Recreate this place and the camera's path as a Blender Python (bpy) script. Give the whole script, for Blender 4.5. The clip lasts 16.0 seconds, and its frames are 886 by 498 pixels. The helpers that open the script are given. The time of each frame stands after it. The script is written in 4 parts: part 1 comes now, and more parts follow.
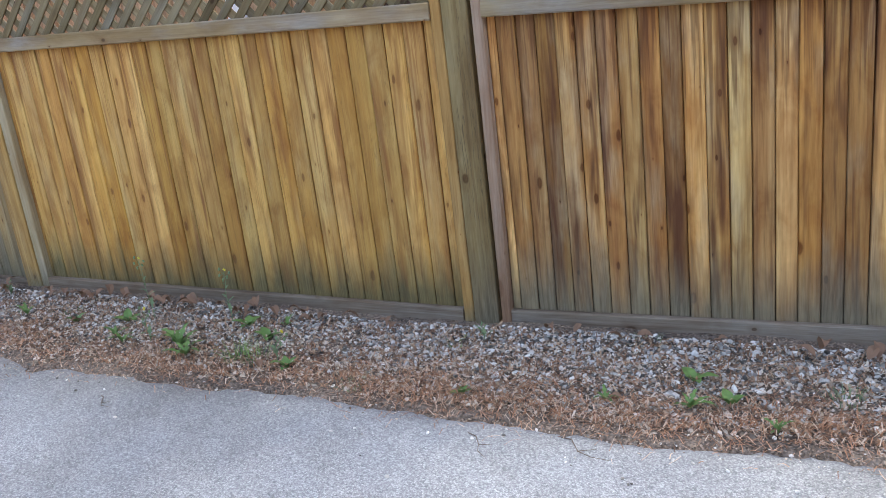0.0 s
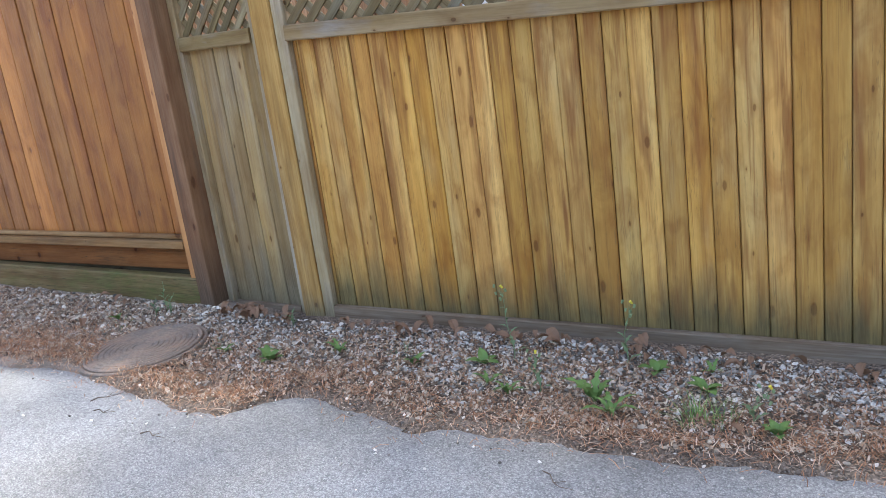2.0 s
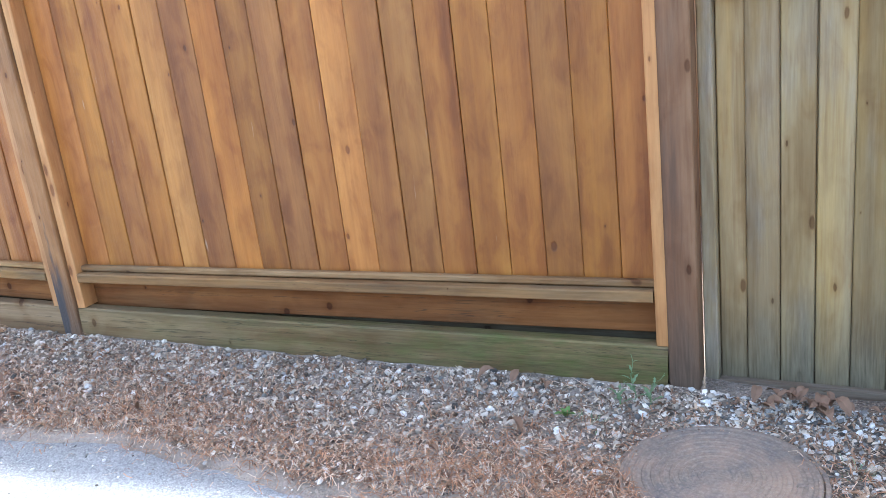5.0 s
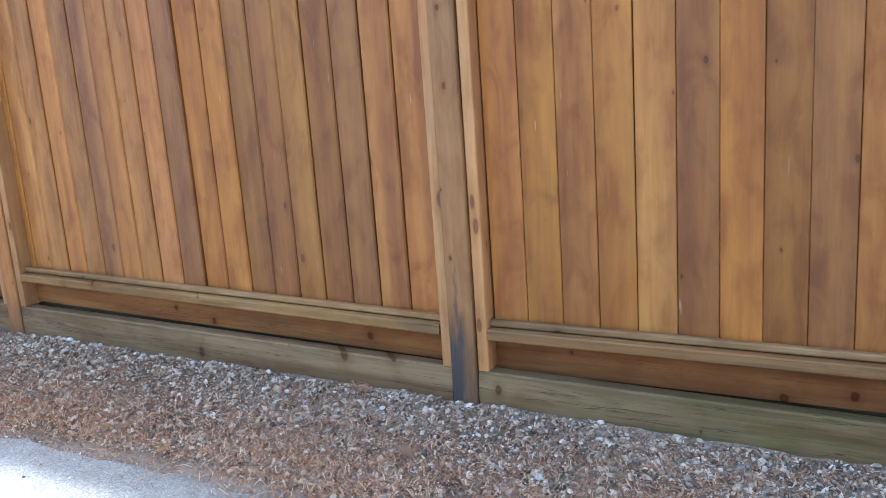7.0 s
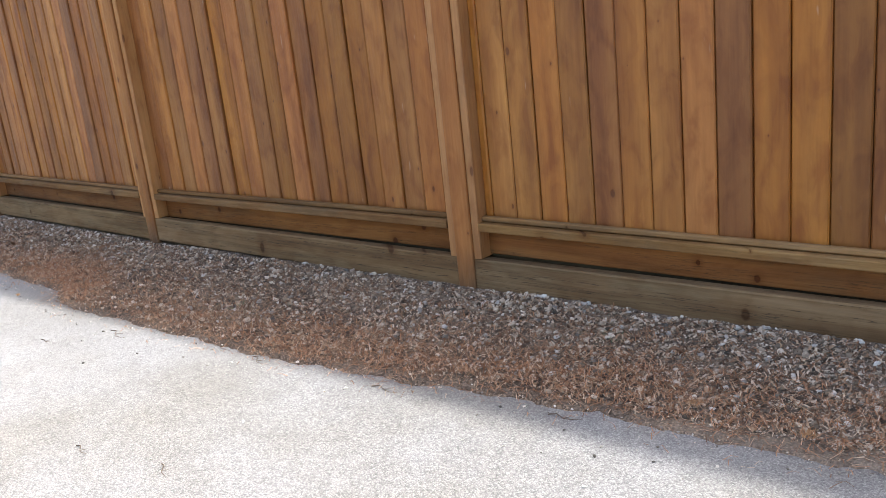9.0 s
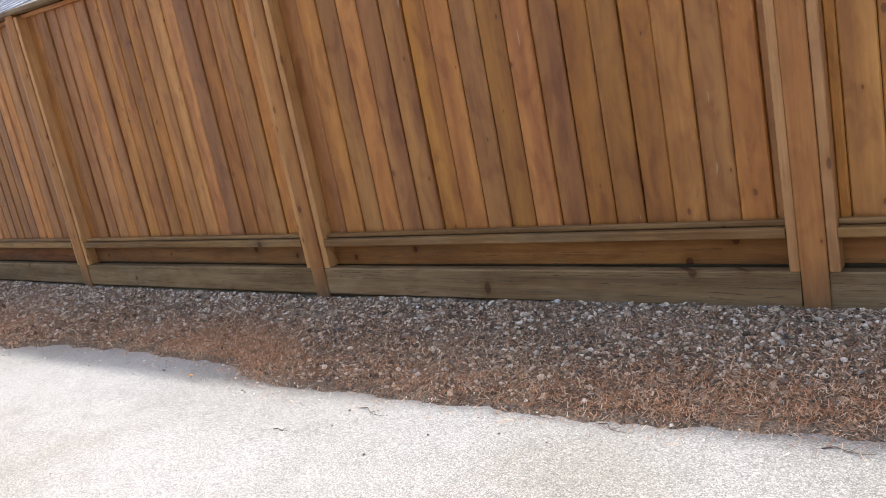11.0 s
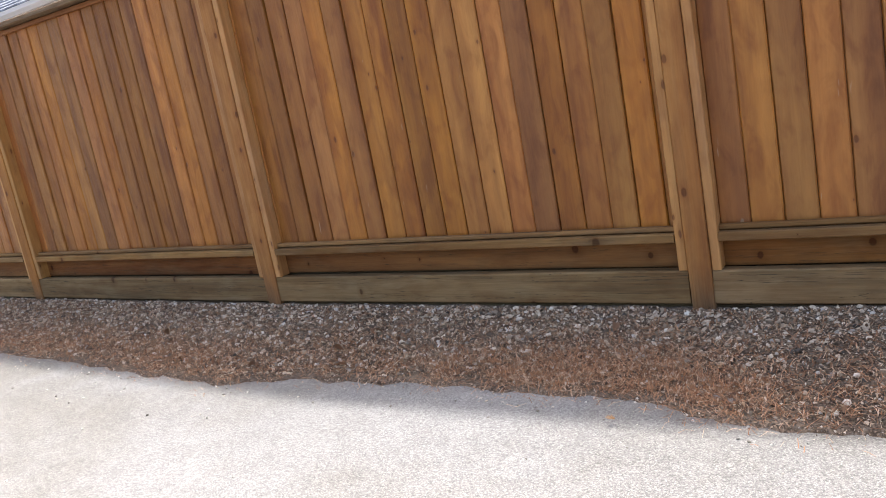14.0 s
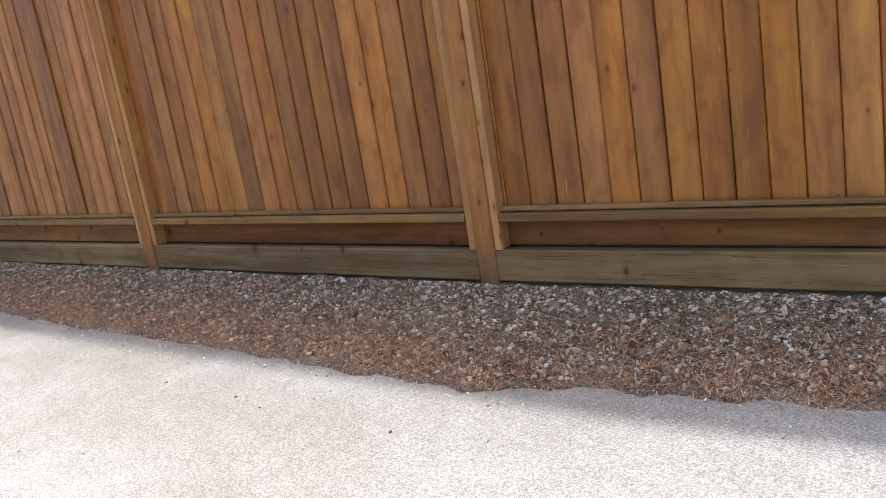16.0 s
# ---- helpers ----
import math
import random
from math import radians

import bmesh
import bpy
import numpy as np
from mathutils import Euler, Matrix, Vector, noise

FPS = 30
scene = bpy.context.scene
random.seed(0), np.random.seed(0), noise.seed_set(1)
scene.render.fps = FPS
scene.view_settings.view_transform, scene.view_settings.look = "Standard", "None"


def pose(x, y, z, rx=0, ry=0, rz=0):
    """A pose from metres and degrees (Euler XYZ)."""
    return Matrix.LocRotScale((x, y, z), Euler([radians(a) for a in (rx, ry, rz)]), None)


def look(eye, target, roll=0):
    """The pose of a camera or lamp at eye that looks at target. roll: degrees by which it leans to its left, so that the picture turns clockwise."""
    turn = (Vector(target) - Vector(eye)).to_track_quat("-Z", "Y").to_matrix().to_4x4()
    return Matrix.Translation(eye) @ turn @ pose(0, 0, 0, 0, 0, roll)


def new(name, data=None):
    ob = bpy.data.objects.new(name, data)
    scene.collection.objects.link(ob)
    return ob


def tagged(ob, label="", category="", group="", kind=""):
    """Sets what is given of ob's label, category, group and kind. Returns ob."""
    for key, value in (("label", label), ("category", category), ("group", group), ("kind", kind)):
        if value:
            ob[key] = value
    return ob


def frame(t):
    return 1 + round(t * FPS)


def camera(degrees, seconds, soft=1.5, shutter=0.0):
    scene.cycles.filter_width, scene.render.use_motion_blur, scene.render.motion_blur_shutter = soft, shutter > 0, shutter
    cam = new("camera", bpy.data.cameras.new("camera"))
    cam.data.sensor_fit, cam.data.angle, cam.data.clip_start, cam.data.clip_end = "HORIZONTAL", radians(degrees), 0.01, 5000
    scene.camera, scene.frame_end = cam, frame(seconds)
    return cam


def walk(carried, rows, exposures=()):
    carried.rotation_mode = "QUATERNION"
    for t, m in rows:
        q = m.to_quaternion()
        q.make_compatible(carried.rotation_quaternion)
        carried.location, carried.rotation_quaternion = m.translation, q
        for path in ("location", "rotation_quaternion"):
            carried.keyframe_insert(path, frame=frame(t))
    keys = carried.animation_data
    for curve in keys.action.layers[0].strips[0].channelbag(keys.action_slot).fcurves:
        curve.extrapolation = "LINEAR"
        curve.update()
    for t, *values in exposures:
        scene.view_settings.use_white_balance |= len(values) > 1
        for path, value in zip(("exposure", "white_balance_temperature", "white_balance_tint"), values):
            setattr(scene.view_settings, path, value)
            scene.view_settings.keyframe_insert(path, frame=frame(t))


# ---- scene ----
cam = camera(57.7, 16.0, soft=0.65)
PATH = [
    (0, (-0.04, 0.103, 1.145), (-1.104, 1.705, 0.597), -6.9),
    (0.5, (-0.419, 0.022, 1.137), (-1.502, 1.606, 0.571), -6.9),
    (1, (-0.783, -0.087, 1.17), (-1.881, 1.485, 0.602), -7.1),
    (1.5, (-1.189, -0.081, 1.181), (-2.304, 1.487, 0.636), -7.8),
    (2, (-1.576, -0.079, 1.181), (-2.725, 1.476, 0.669), -7.8),
    (2.5, (-1.953, -0.069, 1.211), (-3.092, 1.489, 0.687), -8.4),
    (3, (-2.359, 0.01, 1.221), (-3.495, 1.569, 0.691), -9.0),
    (3.2, (-2.516, 0.01, 1.237), (-3.657, 1.559, 0.692), -8.8),
    (5.3, (-4.542, -0.184, 1.271), (-5.47, 1.509, 0.748), -6.4),
    (5.5, (-4.705, -0.214, 1.258), (-5.648, 1.479, 0.761), -5.6),
    (5.7, (-4.871, -0.203, 1.271), (-5.815, 1.497, 0.806), -5.2),
    (6, (-5.08, -0.188, 1.278), (-6.101, 1.493, 0.915), -3.8),
    (6.5, (-5.487, -0.243, 1.27), (-6.522, 1.426, 0.893), -3.5),
    (7, (-5.888, -0.324, 1.269), (-6.959, 1.317, 0.865), -4.0),
    (7.5, (-6.314, -0.442, 1.292), (-7.54, 1.082, 0.877), -5.7),
    (8, (-6.703, -0.617, 1.292), (-8.009, 0.831, 0.845), -6.3),
    (8.5, (-7.101, -0.759, 1.284), (-8.405, 0.683, 0.815), -6.4),
    (9, (-7.491, -0.905, 1.303), (-8.812, 0.51, 0.802), -6.2),
    (9.5, (-7.825, -1.079, 1.323), (-9.145, 0.335, 0.814), -6.4),
    (10, (-8.178, -1.161, 1.316), (-9.509, 0.28, 0.926), -11.6),
    (10.2, (-8.336, -1.174, 1.319), (-9.654, 0.276, 0.916), -11.9),
    (12.3, (-10.085, -1.501, 1.321), (-11.229, 0.078, 0.876), -9.1),
    (12.5, (-10.206, -1.537, 1.326), (-11.328, 0.058, 0.883), -8.9),
    (13, (-10.594, -1.56, 1.32), (-11.716, 0.046, 0.917), -11.3),
    (13.5, (-10.991, -1.615, 1.342), (-12.136, -0.027, 0.934), -10.9),
    (14, (-11.377, -1.658, 1.342), (-12.517, -0.064, 0.944), -10.7),
    (14.5, (-11.783, -1.577, 1.313), (-12.922, 0.017, 0.912), -10.7),
    (15, (-12.166, -1.57, 1.303), (-13.323, 0.007, 0.885), -10.4),
    (15.5, (-12.532, -1.567, 1.305), (-13.683, 0.016, 0.891), -10.2),
    (16, (-12.946, -1.493, 1.257), (-14.109, 0.076, 0.825), -9.2),
]
walk(cam, [(t, look(eye, target, roll)) for t, eye, target, roll in PATH],
     exposures=[(0, 2.2, 6100, 9), (3, 2.3, 6150, 9), (5.3, 2.75, 5550, 4), (6.5, 2.6, 5450, 3), (7.5, 1.97, 5800, 3), (9, 1.58, 6480, 9), (12.3, 1.52, 6620, 10), (16, 1.5, 6700, 11)])

# ---- world, sun ----
SUN_EL, SUN_ROT = radians(68.0), radians(-8.0)
world = bpy.data.worlds.new("world")
scene.world = world
world.use_nodes = True
wn = world.node_tree.nodes
sky = wn.new("ShaderNodeTexSky")
sky.sky_type, sky.sun_disc = "NISHITA", False
sky.sun_elevation, sky.sun_rotation = SUN_EL, SUN_ROT
sky.air_density, sky.dust_density, sky.ozone_density = 1.0, 5.0, 1.0
wn["Background"].inputs["Strength"].default_value = 0.15
world.node_tree.links.new(sky.outputs[0], wn["Background"].inputs["Color"])
sun = new("sun", bpy.data.lights.new("sun", "SUN"))
sun.data.energy, sun.data.angle, sun.data.color = 2.1, radians(3.2), (1.0, 0.97, 0.92)
toward = Vector((math.sin(SUN_ROT) * math.cos(SUN_EL), math.cos(SUN_ROT) * math.cos(SUN_EL), math.sin(SUN_EL)))
sun.matrix_basis = look(toward * 30, (0, 0, 0))

# ---- materials ----


class Mat:
    """A small builder of node materials."""

    def __init__(self, name):
        self.m = bpy.data.materials.new(name)
        self.m.use_nodes = True
        self.t = self.m.node_tree
        self.bsdf = self.t.nodes["Principled BSDF"]

    def put(self, socket, v):
        if isinstance(v, bpy.types.NodeSocket):
            self.t.links.new(v, socket)
        else:
            socket.default_value = v

    def node(self, kind):
        return self.t.nodes.new(kind)

    def math(self, op, a, b=0.0, clamp=False):
        n = self.t.nodes.new("ShaderNodeMath")
        n.operation, n.use_clamp = op, clamp
        self.put(n.inputs[0], a)
        self.put(n.inputs[1], b)
        return n.outputs[0]

    def vec(self, op, a, b):
        n = self.t.nodes.new("ShaderNodeVectorMath")
        n.operation = op
        self.put(n.inputs[0], a)
        self.put(n.inputs[1], b)
        return n.outputs[0]

    def noise(self, vec, scale, detail=3.0, rough=0.5, distort=0.0):
        n = self.t.nodes.new("ShaderNodeTexNoise")
        self.put(n.inputs["Vector"], vec)
        n.inputs["Scale"].default_value = scale
        n.inputs["Detail"].default_value = detail
        n.inputs["Roughness"].default_value = rough
        n.inputs["Distortion"].default_value = distort
        return n.outputs["Fac"]

    def voronoi(self, vec, scale, feature="F1"):
        n = self.t.nodes.new("ShaderNodeTexVoronoi")
        n.feature = feature
        self.put(n.inputs["Vector"], vec)
        n.inputs["Scale"].default_value = scale
        return n

    def ramp(self, fac, stops):
        n = self.t.nodes.new("ShaderNodeValToRGB")
        e = n.color_ramp.elements
        while len(e) < len(stops):
            e.new(0.5)
        for s, (p, c) in zip(e, stops):
            s.position = p
            s.color = (*c, 1) if not isinstance(c, (int, float)) else (c, c, c, 1)
        self.put(n.inputs[0], fac)
        return n.outputs[0]

    def mix(self, fac, a, b, blend="MIX"):
        n = self.t.nodes.new("ShaderNodeMixRGB")
        n.blend_type = blend
        self.put(n.inputs[0], fac)
        self.put(n.inputs[1], a if isinstance(a, bpy.types.NodeSocket) else (*a, 1))
        self.put(n.inputs[2], b if isinstance(b, bpy.types.NodeSocket) else (*b, 1))
        return n.outputs[0]

    def range(self, v, a, b, c=0.0, d=1.0):
        n = self.t.nodes.new("ShaderNodeMapRange")
        self.put(n.inputs[0], v)
        for i, k in enumerate((a, b, c, d)):
            n.inputs[i + 1].default_value = k
        return n.outputs[0]

    def split(self, vec):
        n = self.t.nodes.new("ShaderNodeSeparateXYZ")
        self.put(n.inputs[0], vec)
        return n.outputs

    def obj(self):
        return self.t.nodes.new("ShaderNodeTexCoord").outputs["Object"]

    def pos(self):
        return self.t.nodes.new("ShaderNodeNewGeometry").outputs["Position"]

    def island(self):
        return self.t.nodes.new("ShaderNodeNewGeometry").outputs["Random Per Island"]

    def rand(self):
        return self.t.nodes.new("ShaderNodeObjectInfo").outputs["Random"]

    def done(self, colour, rough=0.8, height=None, strength=0.3, dist=0.01, spec=0.3):
        self.put(self.bsdf.inputs["Base Color"], colour if isinstance(colour, bpy.types.NodeSocket) else (*colour, 1))
        self.put(self.bsdf.inputs["Roughness"], rough)
        self.bsdf.inputs["Specular IOR Level"].default_value = spec
        if height is not None:
            b = self.t.nodes.new("ShaderNodeBump")
            b.inputs["Strength"].default_value = strength
            b.inputs["Distance"].default_value = dist
            self.put(b.inputs["Height"], height)
            self.t.links.new(b.outputs[0], self.bsdf.inputs["Normal"])
        return self.m


def wood(name, tones, along="z", grey=(0.3, 0.28, 0.24), weather=0.3, streak=(0.1, 0.05, 0.02), streaks=0.3, knots=0.8, knot_at=(5.5, 3.6, 0.058), drip=0.0, lines=0.5, cracks=0.0, cloud=0.45,
         spread=0.35, foot=None, foot_height=0.2, rough=0.75, moss=None, moss_at=(-9.0, -8.0), scrape=0.0, gloss=0.2, ringed=1.0, stain=0.0):
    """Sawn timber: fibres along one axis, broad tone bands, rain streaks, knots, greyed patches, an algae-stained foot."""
    m = Mat(name)
    r = m.rand()
    off = m.node("ShaderNodeCombineXYZ")
    for i, k in enumerate((37.0, 19.0, 53.0)):
        m.put(off.inputs[i], m.math("MULTIPLY", r, k))
    base = m.obj()
    p = m.vec("ADD", base, off.outputs[0])
    k = 0.055
    stretch = {"x": (k, 1, 1), "z": (1, 1, k)}[along]
    # gentle waviness of the fibres round knots
    wob = m.noise(m.vec("MULTIPLY", p, tuple(0.25 + 0.75 * s for s in stretch)), 5.0, 2.0)
    warp = m.node("ShaderNodeCombineXYZ")
    shift = m.math("MULTIPLY", m.math("SUBTRACT", wob, 0.5), 0.045)
    for i in range(3):
        m.put(warp.inputs[i], shift)
    q = m.vec("MULTIPLY", m.vec("ADD", p, warp.outputs[0]), stretch)
    fibre = m.noise(q, 150.0, 4.0, 0.6)
    rings = m.noise(q, 38.0, 2.0, 0.5)
    broad = m.noise(q, 9.0, 3.0, 0.55)
    col = m.ramp(broad, [(0.3, tones[0]), (0.5, tones[1]), (0.7, tones[2])])
    col = m.mix(m.range(rings, 0.35, 0.7, 0.0, ringed), col, m.mix(1.0, col, (0.8, 0.76, 0.72), "MULTIPLY"))
    col = m.mix(m.range(fibre, 0.35, 0.72, 0.0, lines), col, m.mix(1.0, col, (0.66, 0.6, 0.55), "MULTIPLY"))
    # each piece its own shade
    hsv = m.node("ShaderNodeHueSaturation")
    m.put(hsv.inputs["Hue"], m.range(m.math("FRACT", m.math("MULTIPLY", r, 7.3)), 0, 1, 0.496, 0.503))
    m.put(hsv.inputs["Saturation"], m.range(m.math("FRACT", m.math("MULTIPLY", r, 13.7)), 0, 1, 0.97, 1.03))
    m.put(hsv.inputs["Value"], m.range(r, 0, 1, 1 - spread, 1 + spread * 0.8))
    m.put(hsv.inputs["Color"], col)
    col = hsv.outputs[0]
    # blotches across the grain, weathered grey
    blot = m.noise(m.vec("MULTIPLY", p, {"x": (0.3, 1, 1), "z": (1, 1, 0.22)}[along]), 7.0, 4.0, 0.6)
    col = m.mix(m.range(blot, 0.5, 0.74, 0.0, weather), col, m.mix(m.range(fibre, 0.3, 0.7), grey, tuple(g * 0.6 for g in grey)))
    haze = m.noise(m.vec("MULTIPLY", p, {"x": (0.4, 1, 1), "z": (1, 1, 0.4)}[along]), 13.0, 4.0, 0.55, 0.6)
    col = m.mix(m.range(haze, 0.47, 0.66, 0.0, cloud), col, m.mix(1.0, col, (0.66, 0.54, 0.44), "MULTIPLY"))
    col = m.mix(m.range(haze, 0.44, 0.28, 0.0, cloud * 0.8), col, m.mix(1.0, col, (1.22, 1.24, 1.24), "MULTIPLY"))
    if cracks:
        ck = m.noise(m.vec("MULTIPLY", p, {"x": (0.03, 1, 1), "z": (1, 1, 0.03)}[along]), 34.0, 4.0, 0.6, 0.5)
        col = m.mix(m.range(m.math("ABSOLUTE", m.math("SUBTRACT", ck, 0.57)), 0.002, 0.009, cracks, 0.0), col, (0.035, 0.026, 0.018))
    thin = m.noise(m.vec("MULTIPLY", p, {"x": (0.02, 1, 1), "z": (1, 1, 0.022)}[along]), 62.0, 3.0, 0.65, 0.2)
    col = m.mix(m.range(thin, 0.52, 0.64, 0.0, lines), col, m.mix(1.0, col, (0.6, 0.5, 0.42), "MULTIPLY"))
    col = m.mix(m.range(thin, 0.46, 0.34, 0.0, lines * 0.7), col, m.mix(1.0, col, (1.28, 1.26, 1.2), "MULTIPLY"))
    run = m.noise(m.vec("MULTIPLY", p, {"x": (0.05, 1, 1), "z": (1, 1, 0.09)}[along]), 17.0, 3.0, 0.6, 0.4)
    col = m.mix(m.range(run, 0.53, 0.68, 0.0, streaks), col, streak)
    # knots
    ka, kb, kr = knot_at
    px, py, pz = m.split(p)
    flat = m.node("ShaderNodeCombineXYZ")
    bent = m.math("ADD", m.math("MULTIPLY", fibre, 0.006), m.math("MULTIPLY", wob, 0.02))
    m.put(flat.inputs[0], m.math("MULTIPLY", m.math("ADD", m.math("ADD", px, py), bent), ka if along == "z" else kb))
    m.put(flat.inputs[1], m.math("MULTIPLY", m.math("ADD", pz, bent), kb if along == "z" else ka))
    v = m.voronoi(flat.outputs[0], 1.0)
    v.voronoi_dimensions = "2D"
    vary = m.range(m.split(v.outputs["Color"])[0], 0.15, 1.0, 0.0, 1.25)
    near_knot = m.math("DIVIDE", v.outputs["Distance"], m.math("MAXIMUM", vary, 0.02))
    halo = m.range(near_knot, kr * 1.0, kr * 3.2, 0.5, 0.0)
    col = m.mix(m.math("MULTIPLY", halo, knots), col, m.mix(1.0, col, (0.6, 0.45, 0.3), "MULTIPLY"))
    ring = m.range(near_knot, kr * 0.75, kr * 1.15, 1.0, 0.0)
    col = m.mix(m.math("MULTIPLY", ring, knots), col, m.mix(1.0, col, (0.42, 0.31, 0.24), "MULTIPLY"))
    rough_v = m.range(fibre, 0.3, 0.7, rough - 0.1, rough + 0.12)
    x, y, z = m.split(base)
    if drip:
        d = m.noise(m.vec("MULTIPLY", p, (1, 1, 0.03)), 48.0, 3.0, 0.6, 0.3)
        reach = m.range(z, drip - 0.5, drip, 0.0, 0.2)
        col = m.mix(m.range(m.math("ADD", d, reach), 0.6, 0.7, 0.0, 0.6), col, streak)
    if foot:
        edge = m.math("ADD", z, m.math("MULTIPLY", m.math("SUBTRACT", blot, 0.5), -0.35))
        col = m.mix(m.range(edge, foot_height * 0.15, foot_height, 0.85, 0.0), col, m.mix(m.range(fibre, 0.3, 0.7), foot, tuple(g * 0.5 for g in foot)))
    if moss:
        wx, wy, wz = m.split(m.pos())
        g = m.noise(m.vec("MULTIPLY", m.pos(), (0.35, 1.0, 1.0)), 11.0, 5.0, 0.7)
        near = m.range(wx, moss_at[0], moss_at[1])
        col = m.mix(m.math("MULTIPLY", near, m.range(g, 0.4, 0.66, 0.15, 0.8)), col, m.mix(m.range(fibre, 0.3, 0.7), moss, tuple(k * 0.45 for k in moss)))
    if scrape:
        s = m.noise(m.vec("MULTIPLY", p, (1, 1, 0.12)), 46.0, 2.0, 0.5)
        col = m.mix(m.range(s, 0.74, 0.78, 0.0, scrape), col, (0.6, 0.5, 0.38))
    h = m.math("ADD", m.math("MULTIPLY", fibre, 0.6), m.math("MULTIPLY", rings, 0.5))
    h = m.math("ADD", h, m.math("MULTIPLY", ring, -0.8))
    if stain:
        k = m.noise(m.vec("MULTIPLY", p, (1, 1, 0.16)), 13.0, 4.0, 0.6, 0.3)
        col = m.mix(m.range(k, 0.54, 0.64, 0.0, stain), col, (0.055, 0.05, 0.05))
    return m.done(col, rough_v, h, 0.5, 0.005, gloss)


CEDAR = [(0.26, 0.088, 0.0155), (0.37, 0.142, 0.026), (0.46, 0.195, 0.04)]
GOLD = [(0.41, 0.195, 0.04), (0.55, 0.305, 0.07), (0.66, 0.42, 0.125)]
m_cedar = wood("cedar_board", CEDAR, weather=0.3, grey=(0.23, 0.085, 0.026), streak=(0.17, 0.058, 0.017), streaks=0.14, knots=0.75, knot_at=(3.4, 2.0, 0.03), lines=0.13, ringed=0.4, cloud=0.75, spread=0.28, scrape=0.3, rough=0.48, gloss=0.45)
m_cedar_rail = wood("cedar_rail", cracks=0.3, tones=[(0.21, 0.108, 0.038), (0.3, 0.17, 0.065), (0.41, 0.255, 0.11)], along="x", grey=(0.21, 0.15, 0.085), weather=0.65, streak=(0.08, 0.056, 0.034), streaks=0.5, lines=0.3, ringed=0.6, spread=0.15, knot_at=(3.0, 4.0, 0.06))
m_cedar_low = wood("cedar_lower_board", [(0.17, 0.067, 0.021), (0.25, 0.108, 0.033), (0.34, 0.163, 0.053)], "x", cracks=0.6, grey=(0.19, 0.115, 0.052), weather=0.6, streaks=0.3, lines=0.25, ringed=0.5, spread=0.25, knots=0.9, knot_at=(4.0, 5.0, 0.075))
m_kick = wood("treated_kickboard", [(0.15, 0.09, 0.04), (0.235, 0.15, 0.069), (0.33, 0.225, 0.115)], "x", grey=(0.27, 0.2, 0.11), weather=0.65, streak=(0.07, 0.05, 0.026), streaks=0.45, lines=0.3, ringed=0.6, spread=0.22, cracks=0.8, knot_at=(2.6, 4.0, 0.07),
              moss=(0.105, 0.135, 0.03), moss_at=(-7.4, -5.4))
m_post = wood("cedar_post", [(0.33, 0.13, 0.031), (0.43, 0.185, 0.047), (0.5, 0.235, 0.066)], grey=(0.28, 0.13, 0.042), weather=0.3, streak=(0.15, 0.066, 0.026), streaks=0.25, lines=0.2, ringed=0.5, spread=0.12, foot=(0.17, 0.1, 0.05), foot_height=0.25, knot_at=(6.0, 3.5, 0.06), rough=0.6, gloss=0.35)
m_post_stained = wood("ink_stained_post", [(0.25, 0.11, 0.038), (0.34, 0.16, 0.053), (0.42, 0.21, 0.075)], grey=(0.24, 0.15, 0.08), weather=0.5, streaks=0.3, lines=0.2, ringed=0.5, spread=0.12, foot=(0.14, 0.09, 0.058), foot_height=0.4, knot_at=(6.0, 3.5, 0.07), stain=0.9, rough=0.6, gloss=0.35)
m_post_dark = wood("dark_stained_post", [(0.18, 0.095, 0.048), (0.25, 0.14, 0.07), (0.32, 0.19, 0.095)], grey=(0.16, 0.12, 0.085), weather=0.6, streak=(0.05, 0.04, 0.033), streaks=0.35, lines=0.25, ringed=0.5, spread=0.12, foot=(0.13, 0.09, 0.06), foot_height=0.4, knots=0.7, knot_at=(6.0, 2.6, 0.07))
m_stop = wood("cedar_stop", [(0.42, 0.19, 0.055), (0.53, 0.262, 0.083), (0.6, 0.325, 0.112)], streaks=0.2, weather=0.2, lines=0.2, ringed=0.5, spread=0.15, knot_at=(8.0, 3.0, 0.07), rough=0.58, gloss=0.45)
m_stop_flat = wood("cedar_cap_trim", [(0.3, 0.13, 0.05), (0.4, 0.19, 0.075), (0.48, 0.25, 0.1)], "x", streaks=0.3, weather=0.3)
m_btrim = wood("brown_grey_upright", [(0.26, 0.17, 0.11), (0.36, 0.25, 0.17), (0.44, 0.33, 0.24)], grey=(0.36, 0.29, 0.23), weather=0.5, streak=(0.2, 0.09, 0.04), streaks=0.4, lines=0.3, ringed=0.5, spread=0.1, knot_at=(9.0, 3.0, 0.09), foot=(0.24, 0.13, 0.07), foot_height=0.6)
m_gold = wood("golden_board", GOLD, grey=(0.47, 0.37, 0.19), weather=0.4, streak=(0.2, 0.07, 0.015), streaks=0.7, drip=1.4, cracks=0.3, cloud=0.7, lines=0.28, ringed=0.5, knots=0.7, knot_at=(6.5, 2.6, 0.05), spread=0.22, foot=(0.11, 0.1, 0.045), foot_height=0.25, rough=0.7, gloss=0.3)
